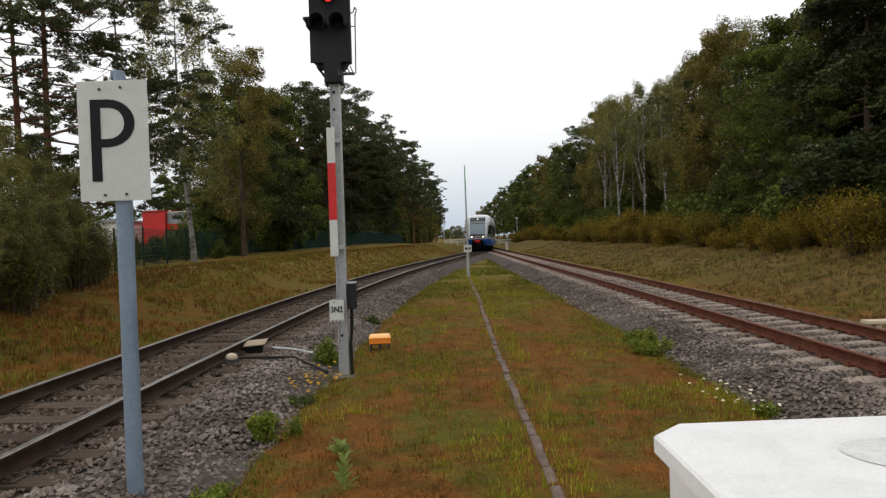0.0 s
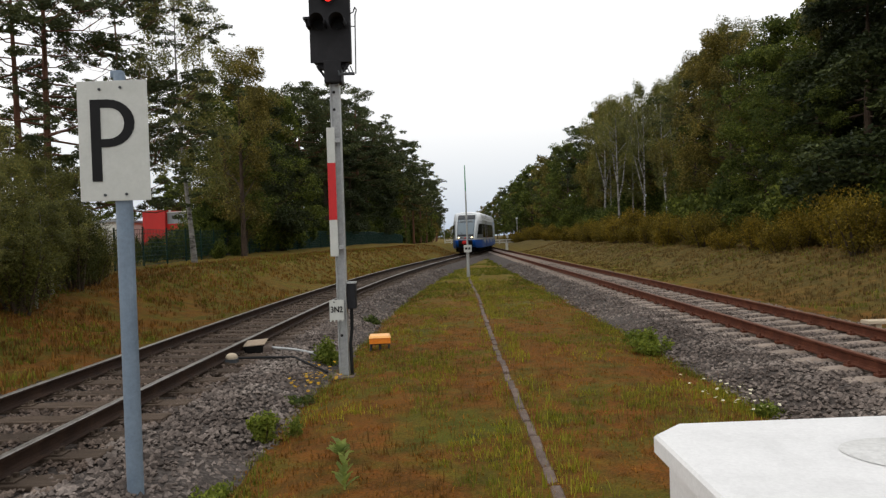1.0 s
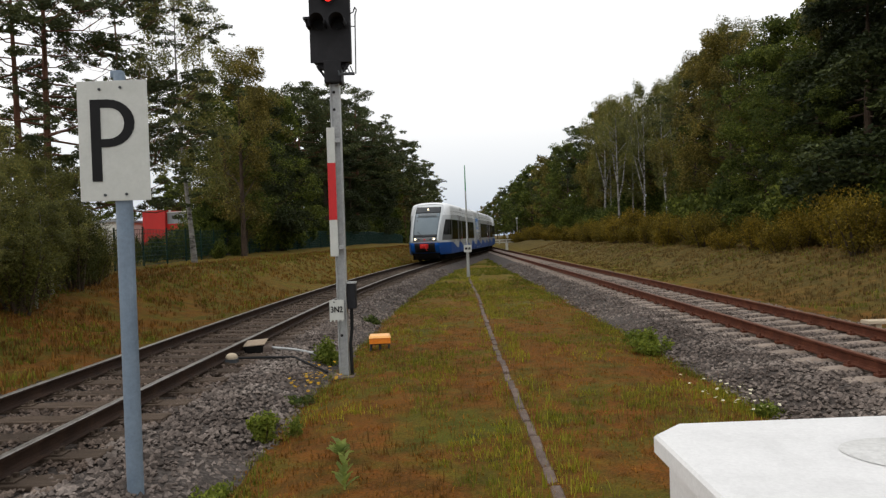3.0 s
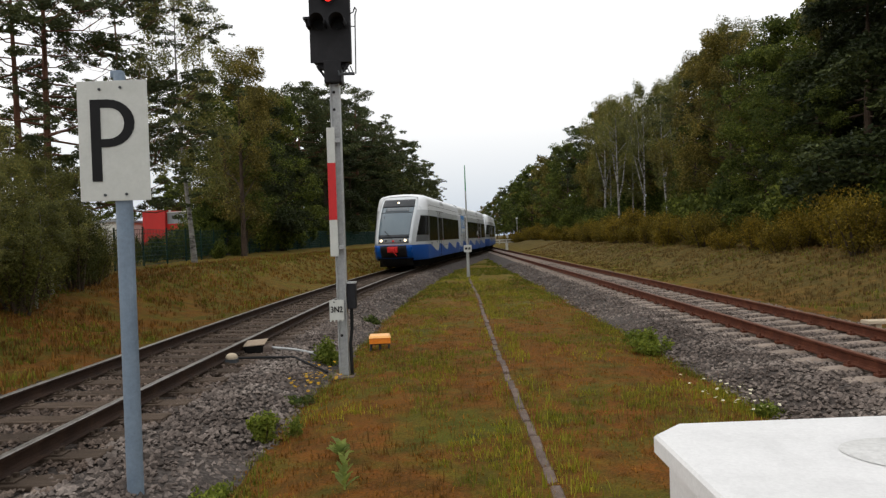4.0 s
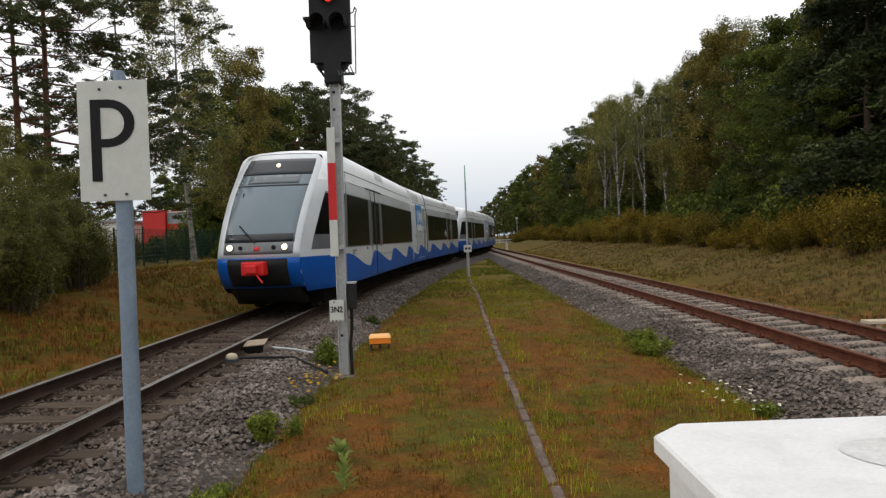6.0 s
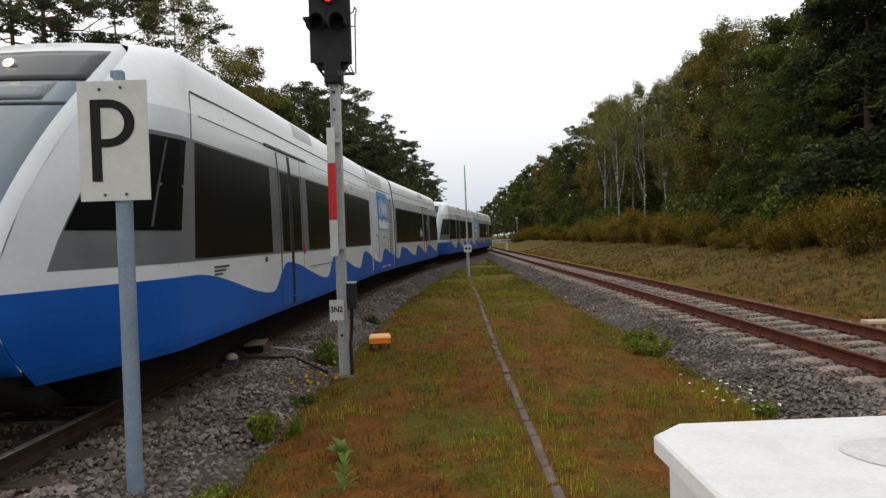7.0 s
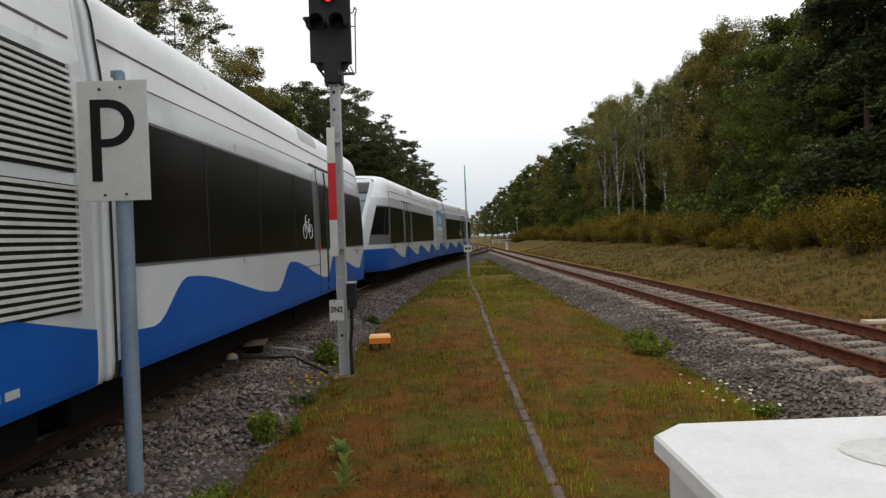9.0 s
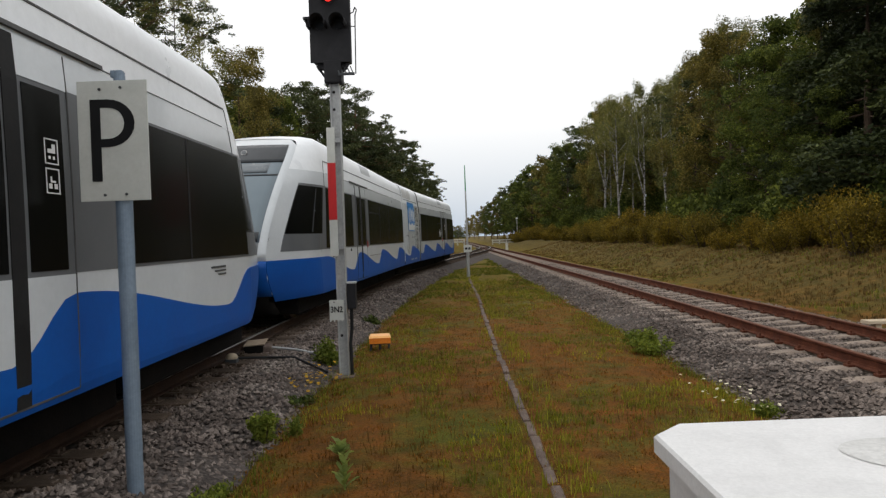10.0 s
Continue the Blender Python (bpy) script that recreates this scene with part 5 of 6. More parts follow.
def build_whistle_board():
    sign = empty("whistle_board", pose(-2.53, 5.2, -0.40), label="white whistle board with black letter P on a grey-blue steel post", category="railway sign")
    bm = bmesh.new()
    tube_bm(bm, (0, 0, -0.3), (0.0, 0, 3.26), 0.062, seg=20)
    tube_bm(bm, (0, 0, 3.26), (0.0, 0, 3.40), 0.046, 0.040, seg=16)
    box_bm(bm, -0.062, 0.028, -0.02, 0.02, 3.36, 3.415, 0.006)
    part("post", bm_mesh("post", bm, "post_blue", False), sign, "grey-blue painted steel post")
    board = part("board", box("board", -0.29, 0.245, -0.086, -0.074, 2.41, 3.32, "board", 0.004), sign, "weathered white metal board")
    part("letter", p_letter(), board, "black letter P", pose(-0.190, -0.091, 2.56))
    for x, z in ((-0.115, 3.255), (0.045, 3.265), (-0.10, 2.455), (0.065, 2.458)):
        part("bolt", tube("bolt", (x, -0.095, z), (x, -0.084, z), 0.011, "darkgrey", seg=8), board)
    for z in (2.50, 3.2):
        bm = bmesh.new()
        box_bm(bm, -0.15, 0.12, -0.076, -0.062, z - 0.025, z + 0.025, 0.003)
        part("bracket", bm_mesh("bracket", bm, "galv"), sign)
    return sign


build_whistle_board()


# ---- light signal ----
def build_signal():
    sig = empty("light_signal", pose(-1.715, 10.2, -0.40), label="tall black colour-light signal showing red on a grey steel mast", category="railway signal")
    bm = bmesh.new()
    box_bm(bm, -0.066, 0.076, -0.012, 0.012, -0.2, 4.42, 0.003)
    box_bm(bm, -0.066, -0.052, -0.06, 0.09, -0.2, 4.42, 0.003)
    box_bm(bm, 0.063, 0.077, -0.06, 0.09, -0.2, 4.42, 0.003)
    part("mast", bm_mesh("mast", bm, "galv"), sig, "galvanised channel-section mast")
    for z in (0.62, 1.02, 3.55, 4.02, 4.28):
        part("mast_hole", tube("mast_hole", (-0.012, -0.020, z), (-0.012, -0.011, z), 0.022, "black", seg=10), sig)
    bm = bmesh.new()
    box_bm(bm, -0.17, 0.17, -0.17, 0.17, -0.15, 0.02, 0.02)
    part("foot", bm_mesh("foot", bm, "kerb"), sig, "concrete foot")
    # head
    bm = bmesh.new()
    box_bm(bm, -0.305, 0.262, -0.10, 0.16, 4.72, 6.35, 0.03)
    head = part("head", bm_mesh("head", bm, "signal_black"), sig, "black signal head")
    part("background_plate", box("background_plate", -0.325, 0.282, -0.115, -0.095, 4.70, 6.37, "signal_black", 0.006), head)
    for x, z, on in ((-0.03, 5.66, True), (-0.17, 5.24, False), (0.12, 5.24, False), (-0.17, 6.05, False), (0.12, 6.05, False)):
        bm = bmesh.new()
        seg = 14
        r0 = 0.115
        arc = [math.radians(-25 + 230 * k / seg) for k in range(seg + 1)]
        rows = [[bm.verts.new((x + r * math.cos(a), y, z + r * math.sin(a))) for a in arc] for r, y in ((r0, -0.11), (r0 * 1.02, -0.40), (r0 * 0.95, -0.40), (r0 * 0.93, -0.11))]
        for p, q in zip(rows, rows[1:]):
            for i in range(seg):
                bm.faces.new((p[i], p[i + 1], q[i + 1], q[i]))
        part("hood", bm_mesh("hood", bm, "signal_black", True), head)
        part("signal_lamp", tube("signal_lamp", (x, -0.13, z), (x, -0.114, z), 0.06, "signal_red" if on else "lens", seg=20), head, "glowing red lamp" if on else "dark unlit lens")
    bm = bmesh.new()
    box_bm(bm, -0.385, -0.30, -0.28, 0.02, 5.30, 5.335, 0.004)
    box_bm(bm, -0.36, -0.30, -0.20, 0.0, 5.22, 5.30, 0.004)
    part("side_bracket", bm_mesh("side_bracket", bm, "signal_black"), head)
    bm = bmesh.new()
    box_bm(bm, -0.13, 0.13, -0.13, 0.13, 4.40, 4.74, 0.02)
    box_bm(bm, -0.24, 0.20, -0.05, 0.05, 4.62, 4.72, 0.01)
    tube_bm(bm, (-0.25, 0, 4.68), (-0.10, 0, 4.46), 0.018, seg=6)
    tube_bm(bm, (0.25, -0.1, 4.68), (0.08, -0.1, 4.46), 0.018, seg=6)
    part("head_mount", bm_mesh("head_mount", bm, "signal_black"), sig, "black cast mounting bracket")
    step = part("step_grating", box("step_grating", 0.10, 0.34, -0.22, -0.195, 4.48, 4.52, "darkgrey", 0.004), sig)
    for k in range(5):
        part("grating_bar", tube("grating_bar", (0.12 + 0.05 * k, -0.21, 4.5), (0.05 + 0.05 * k, -0.02, 4.66), 0.009, "darkgrey", seg=5), step)
    bm = bmesh.new()
    pts = [(0.345, -0.12, 4.52), (0.36, -0.12, 5.38), (0.385, -0.12, 5.46), (0.36, -0.12, 5.50), (0.335, -0.12, 5.43), (0.27, -0.12, 5.40)]
    for a, b in zip(pts, pts[1:]):
        tube_bm(bm, a, b, 0.009, seg=6)
    tube_bm(bm, (0.27, -0.12, 5.22), (0.355, -0.12, 5.22), 0.008, seg=6)
    part("hand_rod", bm_mesh("hand_rod", bm, "signal_black"), sig, "thin black grab rod")
    # white-red-white mast board
    strip = part("mast_board", box("mast_board", -0.128, -0.008, -0.10, -0.085, 1.82, 3.74, "board", 0.003), sig, "white-red-white mast board")
    part("red_field", box("red_field", -0.1285, -0.0075, -0.104, -0.0995, 2.365, 3.215, "signred", 0.001), strip, "red field")
    for z in (1.95, 3.55):
        part("mast_clamp", box("mast_clamp", -0.11, 0.08, -0.087, -0.06, z - 0.03, z + 0.03, "galv", 0.003), sig)
    # number plate
    bm = bmesh.new()
    box_bm(bm, -0.172, 0.045, -0.10, -0.09, 0.865, 1.165, 0.003)
    for k in range(4):
        box_bm(bm, -0.172 + 0.058 * k, -0.148 + 0.058 * k, -0.10, -0.09, 0.845, 0.866)
    plate = part("name_plate", bm_mesh("name_plate", bm, "board"), sig, "white plate lettered 3N2")
    part("lettering", letter_mesh("lettering", "3N2", 0.125, "ink"), plate, "black characters 3N2", pose(-0.064, -0.104, 1.02, 90))
    part("plate_hole", tube("plate_hole", (-0.10, -0.103, 1.135), (-0.10, -0.099, 1.135), 0.011, "darkgrey", seg=8), plate)
    # cable box and cable
    box_p = part("cable_box", box("cable_box", 0.085, 0.215, -0.03, 0.13, 1.02, 1.41, "signal_black", 0.012), sig, "dark cable box")
    part("box_lid", box("box_lid", 0.080, 0.222, -0.035, 0.135, 1.40, 1.425, "galv", 0.004), box_p)
    bm = bmesh.new()
    pts = [(0.14, 0.03, 1.03), (0.135, 0.03, 0.7), (0.11, 0.02, 0.5), (0.115, 0.02, 0.25), (0.12, 0.02, -0.05)]
    for a, b in zip(pts, pts[1:]):
        tube_bm(bm, a, b, 0.026, seg=8)
    part("cable_pipe", bm_mesh("cable_pipe", bm, "black"), sig, "black cable conduit")
    return sig


build_signal()


# ---- orange track-side box ----
def build_orange_box():
    z = height(-1.42, 12.5)
    ob = empty("junction_box", pose(-1.42, 12.5, z, 0, 0, 6), label="small bright orange junction box on short legs in the grass", category="junction box")
    part("body", box("body", -0.195, 0.195, -0.13, 0.13, 0.12, 0.235, "orange", 0.012), ob)
    bm = bmesh.new()
    vs = [bm.verts.new(v) for v in ((-0.20, -0.145, 0.228), (0.20, -0.145, 0.228), (0.20, 0.145, 0.228), (-0.20, 0.145, 0.228), (-0.175, -0.11, 0.262), (0.175, -0.11, 0.262), (0.175, 0.145, 0.275), (-0.175, 0.145, 0.275))]
    for f in ((0, 1, 5, 4), (1, 2, 6, 5), (2, 3, 7, 6), (3, 0, 4, 7), (4, 5, 6, 7), (3, 2, 1, 0)):
        bm.faces.new([vs[i] for i in f])
    part("lid", bm_mesh("lid", bm, "orange_pale"), ob, "sloping orange lid, coloured paler for the light on top")
    for x in (-0.16, 0.0, 0.16):
        part("leg", tube("leg", (x, 0, 0.13), (x * 1.1, 0.02, -0.1), 0.022, "darkgrey", seg=8), ob)
    part("base_bar", box("base_bar", -0.17, 0.17, -0.09, 0.09, 0.105, 0.122, "darkgrey"), ob)


build_orange_box()


# ---- cable duct strip down the middle ----
def build_strip():
    strip = empty("cable_duct", Matrix(), label="narrow line of weathered concrete duct covers sunk in the turf", category="cable duct", kind="structure")
    kinds = []
    for k in range(3):
        bm = bmesh.new()
        box_bm(bm, -0.046, 0.046, -0.255, 0.255, -0.12, 0.0, 0.014)
        for v in bm.verts:
            v.co += Vector((random.uniform(-0.006, 0.006), random.uniform(-0.006, 0.006), random.uniform(-0.005, 0.005)))
        kinds.append(bm_mesh("duct_cover", bm, "kerb"))
    y = 3.6
    while y < 33.5:
        x = 0.72 + 0.03 * math.sin(y * 0.35) + random.uniform(-0.012, 0.012)
        part("duct_cover", random.choice(kinds), strip, at=pose(x, y, height(x, y) + 0.012 + random.uniform(-0.005, 0.005), random.uniform(-0.8, 0.8), random.uniform(-3, 3), random.uniform(-1.5, 1.5)))
        y += 0.5
    return strip


random.seed(21)
build_strip()


# ---- slim marker pole ----
def build_pole():
    x, y = 0.68, 33.86
    ob = empty("marker_pole", pose(x, y, height(x, y)), label="slim grey pole with green tip and small white plate", category="pole")
    part("post", tube("post", (0.02, 0, -0.2), (0.01, 0, 1.3), 0.085, "galv", 0.075, seg=10), ob, "thicker grey lower post")
    part("rod", tube("rod", (0.01, 0, 1.25), (-0.01, 0, 4.3), 0.048, "galv", 0.036, seg=10), ob)
    part("tip", tube("tip", (-0.01, 0, 4.3), (-0.02, 0, 5.56), 0.034, "green_post", 0.022, seg=10), ob, "green tip")
    pl = part("plate", box("plate", -0.18, 0.21, -0.10, -0.085, 1.24, 1.59, "board", 0.004), ob, "small white plate")
    for k in range(2):
        part("text_bar", box("text_bar", -0.12 + 0.16 * k, 0.0 + 0.15 * k, -0.104, -0.099, 1.36, 1.47, "ink"), pl)


build_pole()


# ---- white equipment cabinet by the camera ----
def build_cabinet():
    zt = 0.806
    g = height(1.5, 2.3)
    cab = empty("equipment_cabinet", pose(0, 0, 0), label="white glass-fibre equipment cabinet with overhanging lid", category="cabinet")
    outline = [(0.81, 2.83), (0.955, 2.985), (2.05, 3.03), (2.2, 2.9), (2.2, 1.55), (2.05, 1.4), (0.97, 1.36), (0.825, 1.5)]
    bm = bmesh.new()

    def ring(pts, z):
        return [bm.verts.new((x, y, z)) for x, y in pts]
    cx, cy = 1.5, 2.2
    inset = [(cx + (x - cx) * 0.985, cy + (y - cy) * 0.985) for x, y in outline]
    r = [ring(outline, zt - 0.075), ring(outline, zt - 0.012), ring(inset, zt)]
    for a, b in zip(r, r[1:]):
        for i in range(8):
            bm.faces.new((a[(i + 1) % 8], a[i], b[i], b[(i + 1) % 8]))
    bm.faces.new(r[-1][::-1])
    bm.faces.new(r[0])
    bmesh.ops.recalc_face_normals(bm, faces=bm.faces)
    part("lid", bm_mesh("lid", bm, "cabinet"), cab, "white chamfered lid, stained on top")
    bm = bmesh.new()
    small = [(cx + (x - cx) * 0.93, cy + (y - cy) * 0.93) for x, y in outline]
    a, b = ring(small, g - 0.1), ring(small, zt - 0.07)
    for i in range(8):
        bm.faces.new((a[(i + 1) % 8], a[i], b[i], b[(i + 1) % 8]))
    bm.faces.new(b)
    bmesh.ops.recalc_face_normals(bm, faces=bm.faces)
    part("body", bm_mesh("body", bm, "cabinet"), cab)
    # shallow worn dish on the lid
    bm = bmesh.new()
    pts = []
    for k in range(28):
        a = 6.2832 * k / 28
        w = 1 + 0.05 * math.sin(3 * a + 1)
        pts.append(bm.verts.new((1.74 + 0.33 * w * math.cos(a), 2.50 + 0.20 * w * math.sin(a), zt + 0.003)))
    bm.faces.new(pts)
    part("worn_patch", bm_mesh("worn_patch", bm, "cabinet_pad"), cab, "greyish worn round patch")
    part("lid_step", box("lid_step", 1.02, 2.1, 1.5, 2.10, zt - 0.01, zt + 0.012, "cabinet", 0.005), cab)


build_cabinet()


# ---- rail contact, cable sleeves and cables by the loop track ----
def build_rail_contact():
    ob = empty("rail_contact", pose(-3.40, 11.45, -0.2, 5, 0, 10), label="rail contact with pale concrete lid clamped to the rail", category="rail contact")
    part("lid", box("lid", -0.19, 0.17, -0.10, 0.20, 0.145, 0.162, "lidwood", 0.004), ob, "pale flat lid", pose(0, 0, 0, 6, -5, -8))
    bm = bmesh.new()
    box_bm(bm, -0.20, 0.12, -0.12, 0.14, -0.06, 0.13, 0.02)
    part("body", bm_mesh("body", bm, "under"), ob, "grimy dark clamp body")
    part("end_cap", box("end_cap", 0.10, 0.26, -0.12, 0.14, -0.06, 0.12, "kerb", 0.03), ob)
    ob = empty("cable_sleeve", pose(-3.50, 10.45, -0.2, 0, 0, 0), label="small pale cable sleeve beside the rail", category="cable fitting")
    bm = bmesh.new()
    bmesh.ops.create_icosphere(bm, subdivisions=2, radius=0.085, matrix=Matrix.Diagonal((1.15, 0.9, 0.8, 1)) @ Matrix.Translation((0, 0, 0.12)))
    part("cap", bm_mesh("cap", bm, "palewood", True), ob)
    part("foot", box("foot", -0.09, 0.09, -0.07, 0.07, -0.04, 0.07, "darkgrey", 0.01), ob)
    for name, pts, r, mat, label in (("conduit", [(-3.2, 11.45, -0.12), (-2.75, 11.42, -0.165), (-2.4, 11.35, -0.23), (-2.1, 11.25, -0.36)], 0.022, "galv", "thin grey conduit crossing the ballast"), ("cable", [(-3.45, 10.5, -0.13), (-3.0, 10.7, -0.165), (-2.6, 10.75, -0.185), (-2.3, 10.55, -0.27), (-2.0, 10.35, -0.36)], 0.020, "black", "black cable lying over the ballast")):
        bm = bmesh.new()
        for a, b in zip(pts, pts[1:]):
            tube_bm(bm, a, b, r, seg=8)
        tagged(new(name, bm_mesh(name, bm, mat)), label, "cable")


build_rail_contact()
bm = bmesh.new()
box_bm(bm, 6.86, 7.9, 11.35, 11.6, -0.02, 0.035, 0.008)
box_bm(bm, 7.0, 7.1, 11.4, 11.55, -0.45, -0.02)
box_bm(bm, 7.7, 7.8, 11.4, 11.55, -0.45, -0.02)
tagged(new("marker_board", bm_mesh("marker_board", bm, "palewood")), "pale wooden board lying low beside the rusty rail", "board")


# ---- fence, hall and far things ----
def build_fence():
    fence = empty("mesh_fence", Matrix(), label="dark green wire mesh fence along the forest edge", category="fence")
    line = spline([(22, -12.0), (30, -12.4), (40, -13.2), (50, -13.2), (60, -12.1), (75, -10.4), (90, -9.0), (108, -7.8)])
    ys = list(np.arange(24.0, 46, 2.5)) + list(np.arange(46.0, 108, 3.0))
    post = tube("post", (0, 0, -0.3), (0, 0, 1.55), 0.035, "fence_green", seg=6)
    for k, y in enumerate(ys):
        part("post", post, fence, at=pose(line(y), y, height(line(y), y)))
    for a, b in zip(ys, ys[1:]):
        bm = bmesh.new()
        pa, pb = Vector((line(a), a, height(line(a), a))), Vector((line(b), b, height(line(b), b)))
        n = 16 if a < 46 else 20
        for i in range(n + 1):
            q = pa.lerp(pb, i / n)
            tube_bm(bm, q + Vector((0, 0, 0.03)), q + Vector((0, 0, 1.45)), 0.011 if a < 46 else 0.022, seg=3, caps=False)
        for i in range(9):
            z = 0.05 + 1.4 * i / 8
            tube_bm(bm, pa + Vector((0, 0, z)), pb + Vector((0, 0, z)), 0.011 if a < 46 else 0.02, seg=3, caps=False)
        part("mesh_panel", bm_mesh("mesh_panel", bm, "fence_green"), fence)


build_fence()


def build_hall():
    hall = empty("industrial_hall", pose(-23.9, 58, 0.6, 0, 0, -8), label="red and grey industrial hall with flat roof behind the fence", category="building")
    part("wall", box("wall", -1.0, 2.6, 0, 22, -0.5, 3.9, "hall_grey", 0.02), hall, "grey clad wall")
    for k in range(6):
        part("cladding_rib", box("cladding_rib", -0.2 + 0.5 * k, -0.14 + 0.5 * k, -0.03, 0.0, -0.4, 3.85, "hall_grey"), hall)
    part("red_corner", box("red_corner", -2.8, -0.7, -0.35, 18, -0.5, 4.12, "hall_red", 0.02), hall, "red corner tower")
    part("red_band", box("red_band", -0.7, 2.6, -0.06, 0.02, 2.35, 2.95, "hall_red"), hall, "red band across the wall")
    part("roof_edge", box("roof_edge", -0.7, 2.7, -0.08, 22.1, 3.9, 3.98, "whitewood"), hall)
    for x in (-0.5, 0.9, 2.2):
        part("roof_lamp", box("roof_lamp", x, x + 0.12, -0.1, 0.05, 3.98, 4.12, "whitewood", 0.01), hall)
    shed = empty("pale_shed", pose(-33, 60, 0.6), label="pale grey low building half hidden by trees", category="building")
    part("wall", box("wall", -2.5, 3.4, 0, 8, -0.4, 3.3, "whitewood", 0.02), shed)
    part("roof", box("roof", -2.7, 3.6, -0.2, 8.2, 3.3, 3.5, "hall_grey", 0.02), shed)
    part("window", box("window", -1.0, 1.2, -0.04, 0.0, 1.0, 2.2, "lens"), shed)


build_hall()


def build_barrier(name, x0, x1, y, z0, label):
    b = empty(name, pose(x0, y, z0), label=label, category="railing", group="white railings at the crossing")
    n = 3
    for k in range(n + 1):
        x = (x1 - x0) * k / n
        part("post", box("post", x - 0.09, x + 0.09, -0.09, 0.09, -0.3, 1.0, "whitewood", 0.01), b)
    for z in (0.45, 0.88):
        part("bar", box("bar", -0.15, x1 - x0 + 0.15, -0.14, -0.085, z - 0.10, z + 0.10, "whitewood", 0.01), b)


build_barrier("crossing_railing", -1.7, 2.1, 134, 0.15, "white painted two-bar railing beside the line")
build_barrier("crossing_railing", 7.7, 11.8, 134, -0.15, "white painted two-bar railing at the level crossing")
for x, y, z0, z1, w in ((6.18, 79, -0.4, 0.72, 0.28),):
    p = empty("marker_post", pose(x, y, 0), label="short white concrete marker post beside the rails", category="post")
    part("shaft", box("shaft", -w / 2, w / 2, -0.1, 0.1, z0, z1, "whitewood", 0.03), p)
p = empty("crossing_lamp", pose(12.7, 135, 0), label="thin grey lamp post with small white head", category="lamp post")
part("post", tube("post", (0, 0, -0.6), (0, 0, 4.9), 0.07, "galv", seg=8), p)
part("head", box("head", -0.22, 0.22, -0.2, 0.2, 4.75, 5.1, "board", 0.05), p)
part("plate", box("plate", -0.4, 0.4, -0.14, -0.1, 1.2, 1.7, "board", 0.01), p)
p = empty("small_sign", pose(10.55, 133, 0), label="small square pale sign on a short post", category="sign")
part("post", tube("post", (0, 0, -0.6), (0, 0, 1.3), 0.05, "galv", seg=8), p)
part("plate", box("plate", -0.22, 0.22, -0.1, -0.06, 1.1, 1.6, "board", 0.01), p)
p = empty("sign_board", pose(14.4, 122, 0), label="pale grey rectangular sign board by the bank", category="sign")
part("post", tube("post", (0, 0, -0.6), (0, 0, 1.2), 0.05, "galv", seg=8), p)
part("plate", box("plate", -0.40, 0.40, -0.1, -0.06, 0.25, 1.5, "hall_grey", 0.01), p)
p = empty("far_lamp", pose(-2.0, 150, 0), label="thin post with small white lamp by the trees", category="lamp post")
part("post", tube("post", (0, 0, -0.4), (0, 0, 5.3), 0.06, "galv", seg=8), p)
part("head", box("head", -0.25, 0.25, -0.15, 0.15, 5.2, 5.5, "board", 0.04), p)


# ---- turf: grass tufts, moss and weeds ----
def tufts(name, label, spots, blades, length, width, mat, seed, splay=0.5):
    """Grass blades in tufts: each blade a bent strip of two triangles."""
    rng = np.random.default_rng(seed)
    V, F = [], []
    n = 0
    for x, y, s in spots:
        z = height(x, y)
        for b in range(blades):
            a = rng.uniform(0, 6.283)
            l, w = length * s * rng.uniform(0.5, 1.2), width * rng.uniform(0.7, 1.3)
            ox, oy = rng.normal(0, 0.035 * s, 2)
            dx, dy = math.cos(a), math.sin(a)
            t = rng.uniform(0.15, 1.0) * splay
            p0 = (x + ox, y + oy, z - 0.02)
            V += [(p0[0] - dy * w, p0[1] + dx * w, p0[2]), (p0[0] + dy * w, p0[1] - dx * w, p0[2]),
                  (p0[0] + dx * l * t * 0.45 + dy * w * 0.7, p0[1] + dy * l * t * 0.45 - dx * w * 0.7, p0[2] + l * 0.6), (p0[0] + dx * l * t * 0.45 - dy * w * 0.7, p0[1] + dy * l * t * 0.45 + dx * w * 0.7, p0[2] + l * 0.6),
                  (p0[0] + dx * l * t, p0[1] + dy * l * t, p0[2] + l * (1 - 0.25 * t))]
            F += [(n, n + 1, n + 2, n + 3), (n + 3, n + 2, n + 4)]
            n += 5
    return tagged(new(name, mesh_of(name, V, F, mat)), label, "grass", kind="stuff")


def field(rng, count, y0, y1, mode, thresh, nscale, nseed, power=1.6):
    spots = []
    tries = 0
    while len(spots) < count and tries < count * 12:
        tries += 1
        y = y0 + (y1 - y0) * rng.uniform(0, 1) ** power
        if mode == "island":
            if xr(y) - xl(y) < 5.0:
                continue
            x = rng.uniform(xl(y) + 2.35, xr(y) - 2.3)
            edge = min(x - xl(y) - 2.35, xr(y) - 2.3 - x)
            if edge < 0 or abs(x - 0.72) < 0.085:
                continue
        elif mode == "left":
            x = xl(y) - rng.uniform(1.45, 7.5)
        else:
            x = xr(y) + rng.uniform(1.8, 8.0)
        v = noise.noise((x * nscale, y * nscale * 0.7, nseed)) + 0.4 * noise.noise((x * nscale * 3, y * nscale * 3, nseed + 5))
        if v < thresh:
            continue
        spots.append((x, y, rng.uniform(0.6, 1.3)))
    return spots


rng = np.random.default_rng(77)
tufts("grass_green", "short green grass tufts in the turf", field(rng, 5200, 4.2, 40, "island", 0.10, 0.5, 2.0, 1.3), 6, 0.085, 0.0045, "grass", 1)
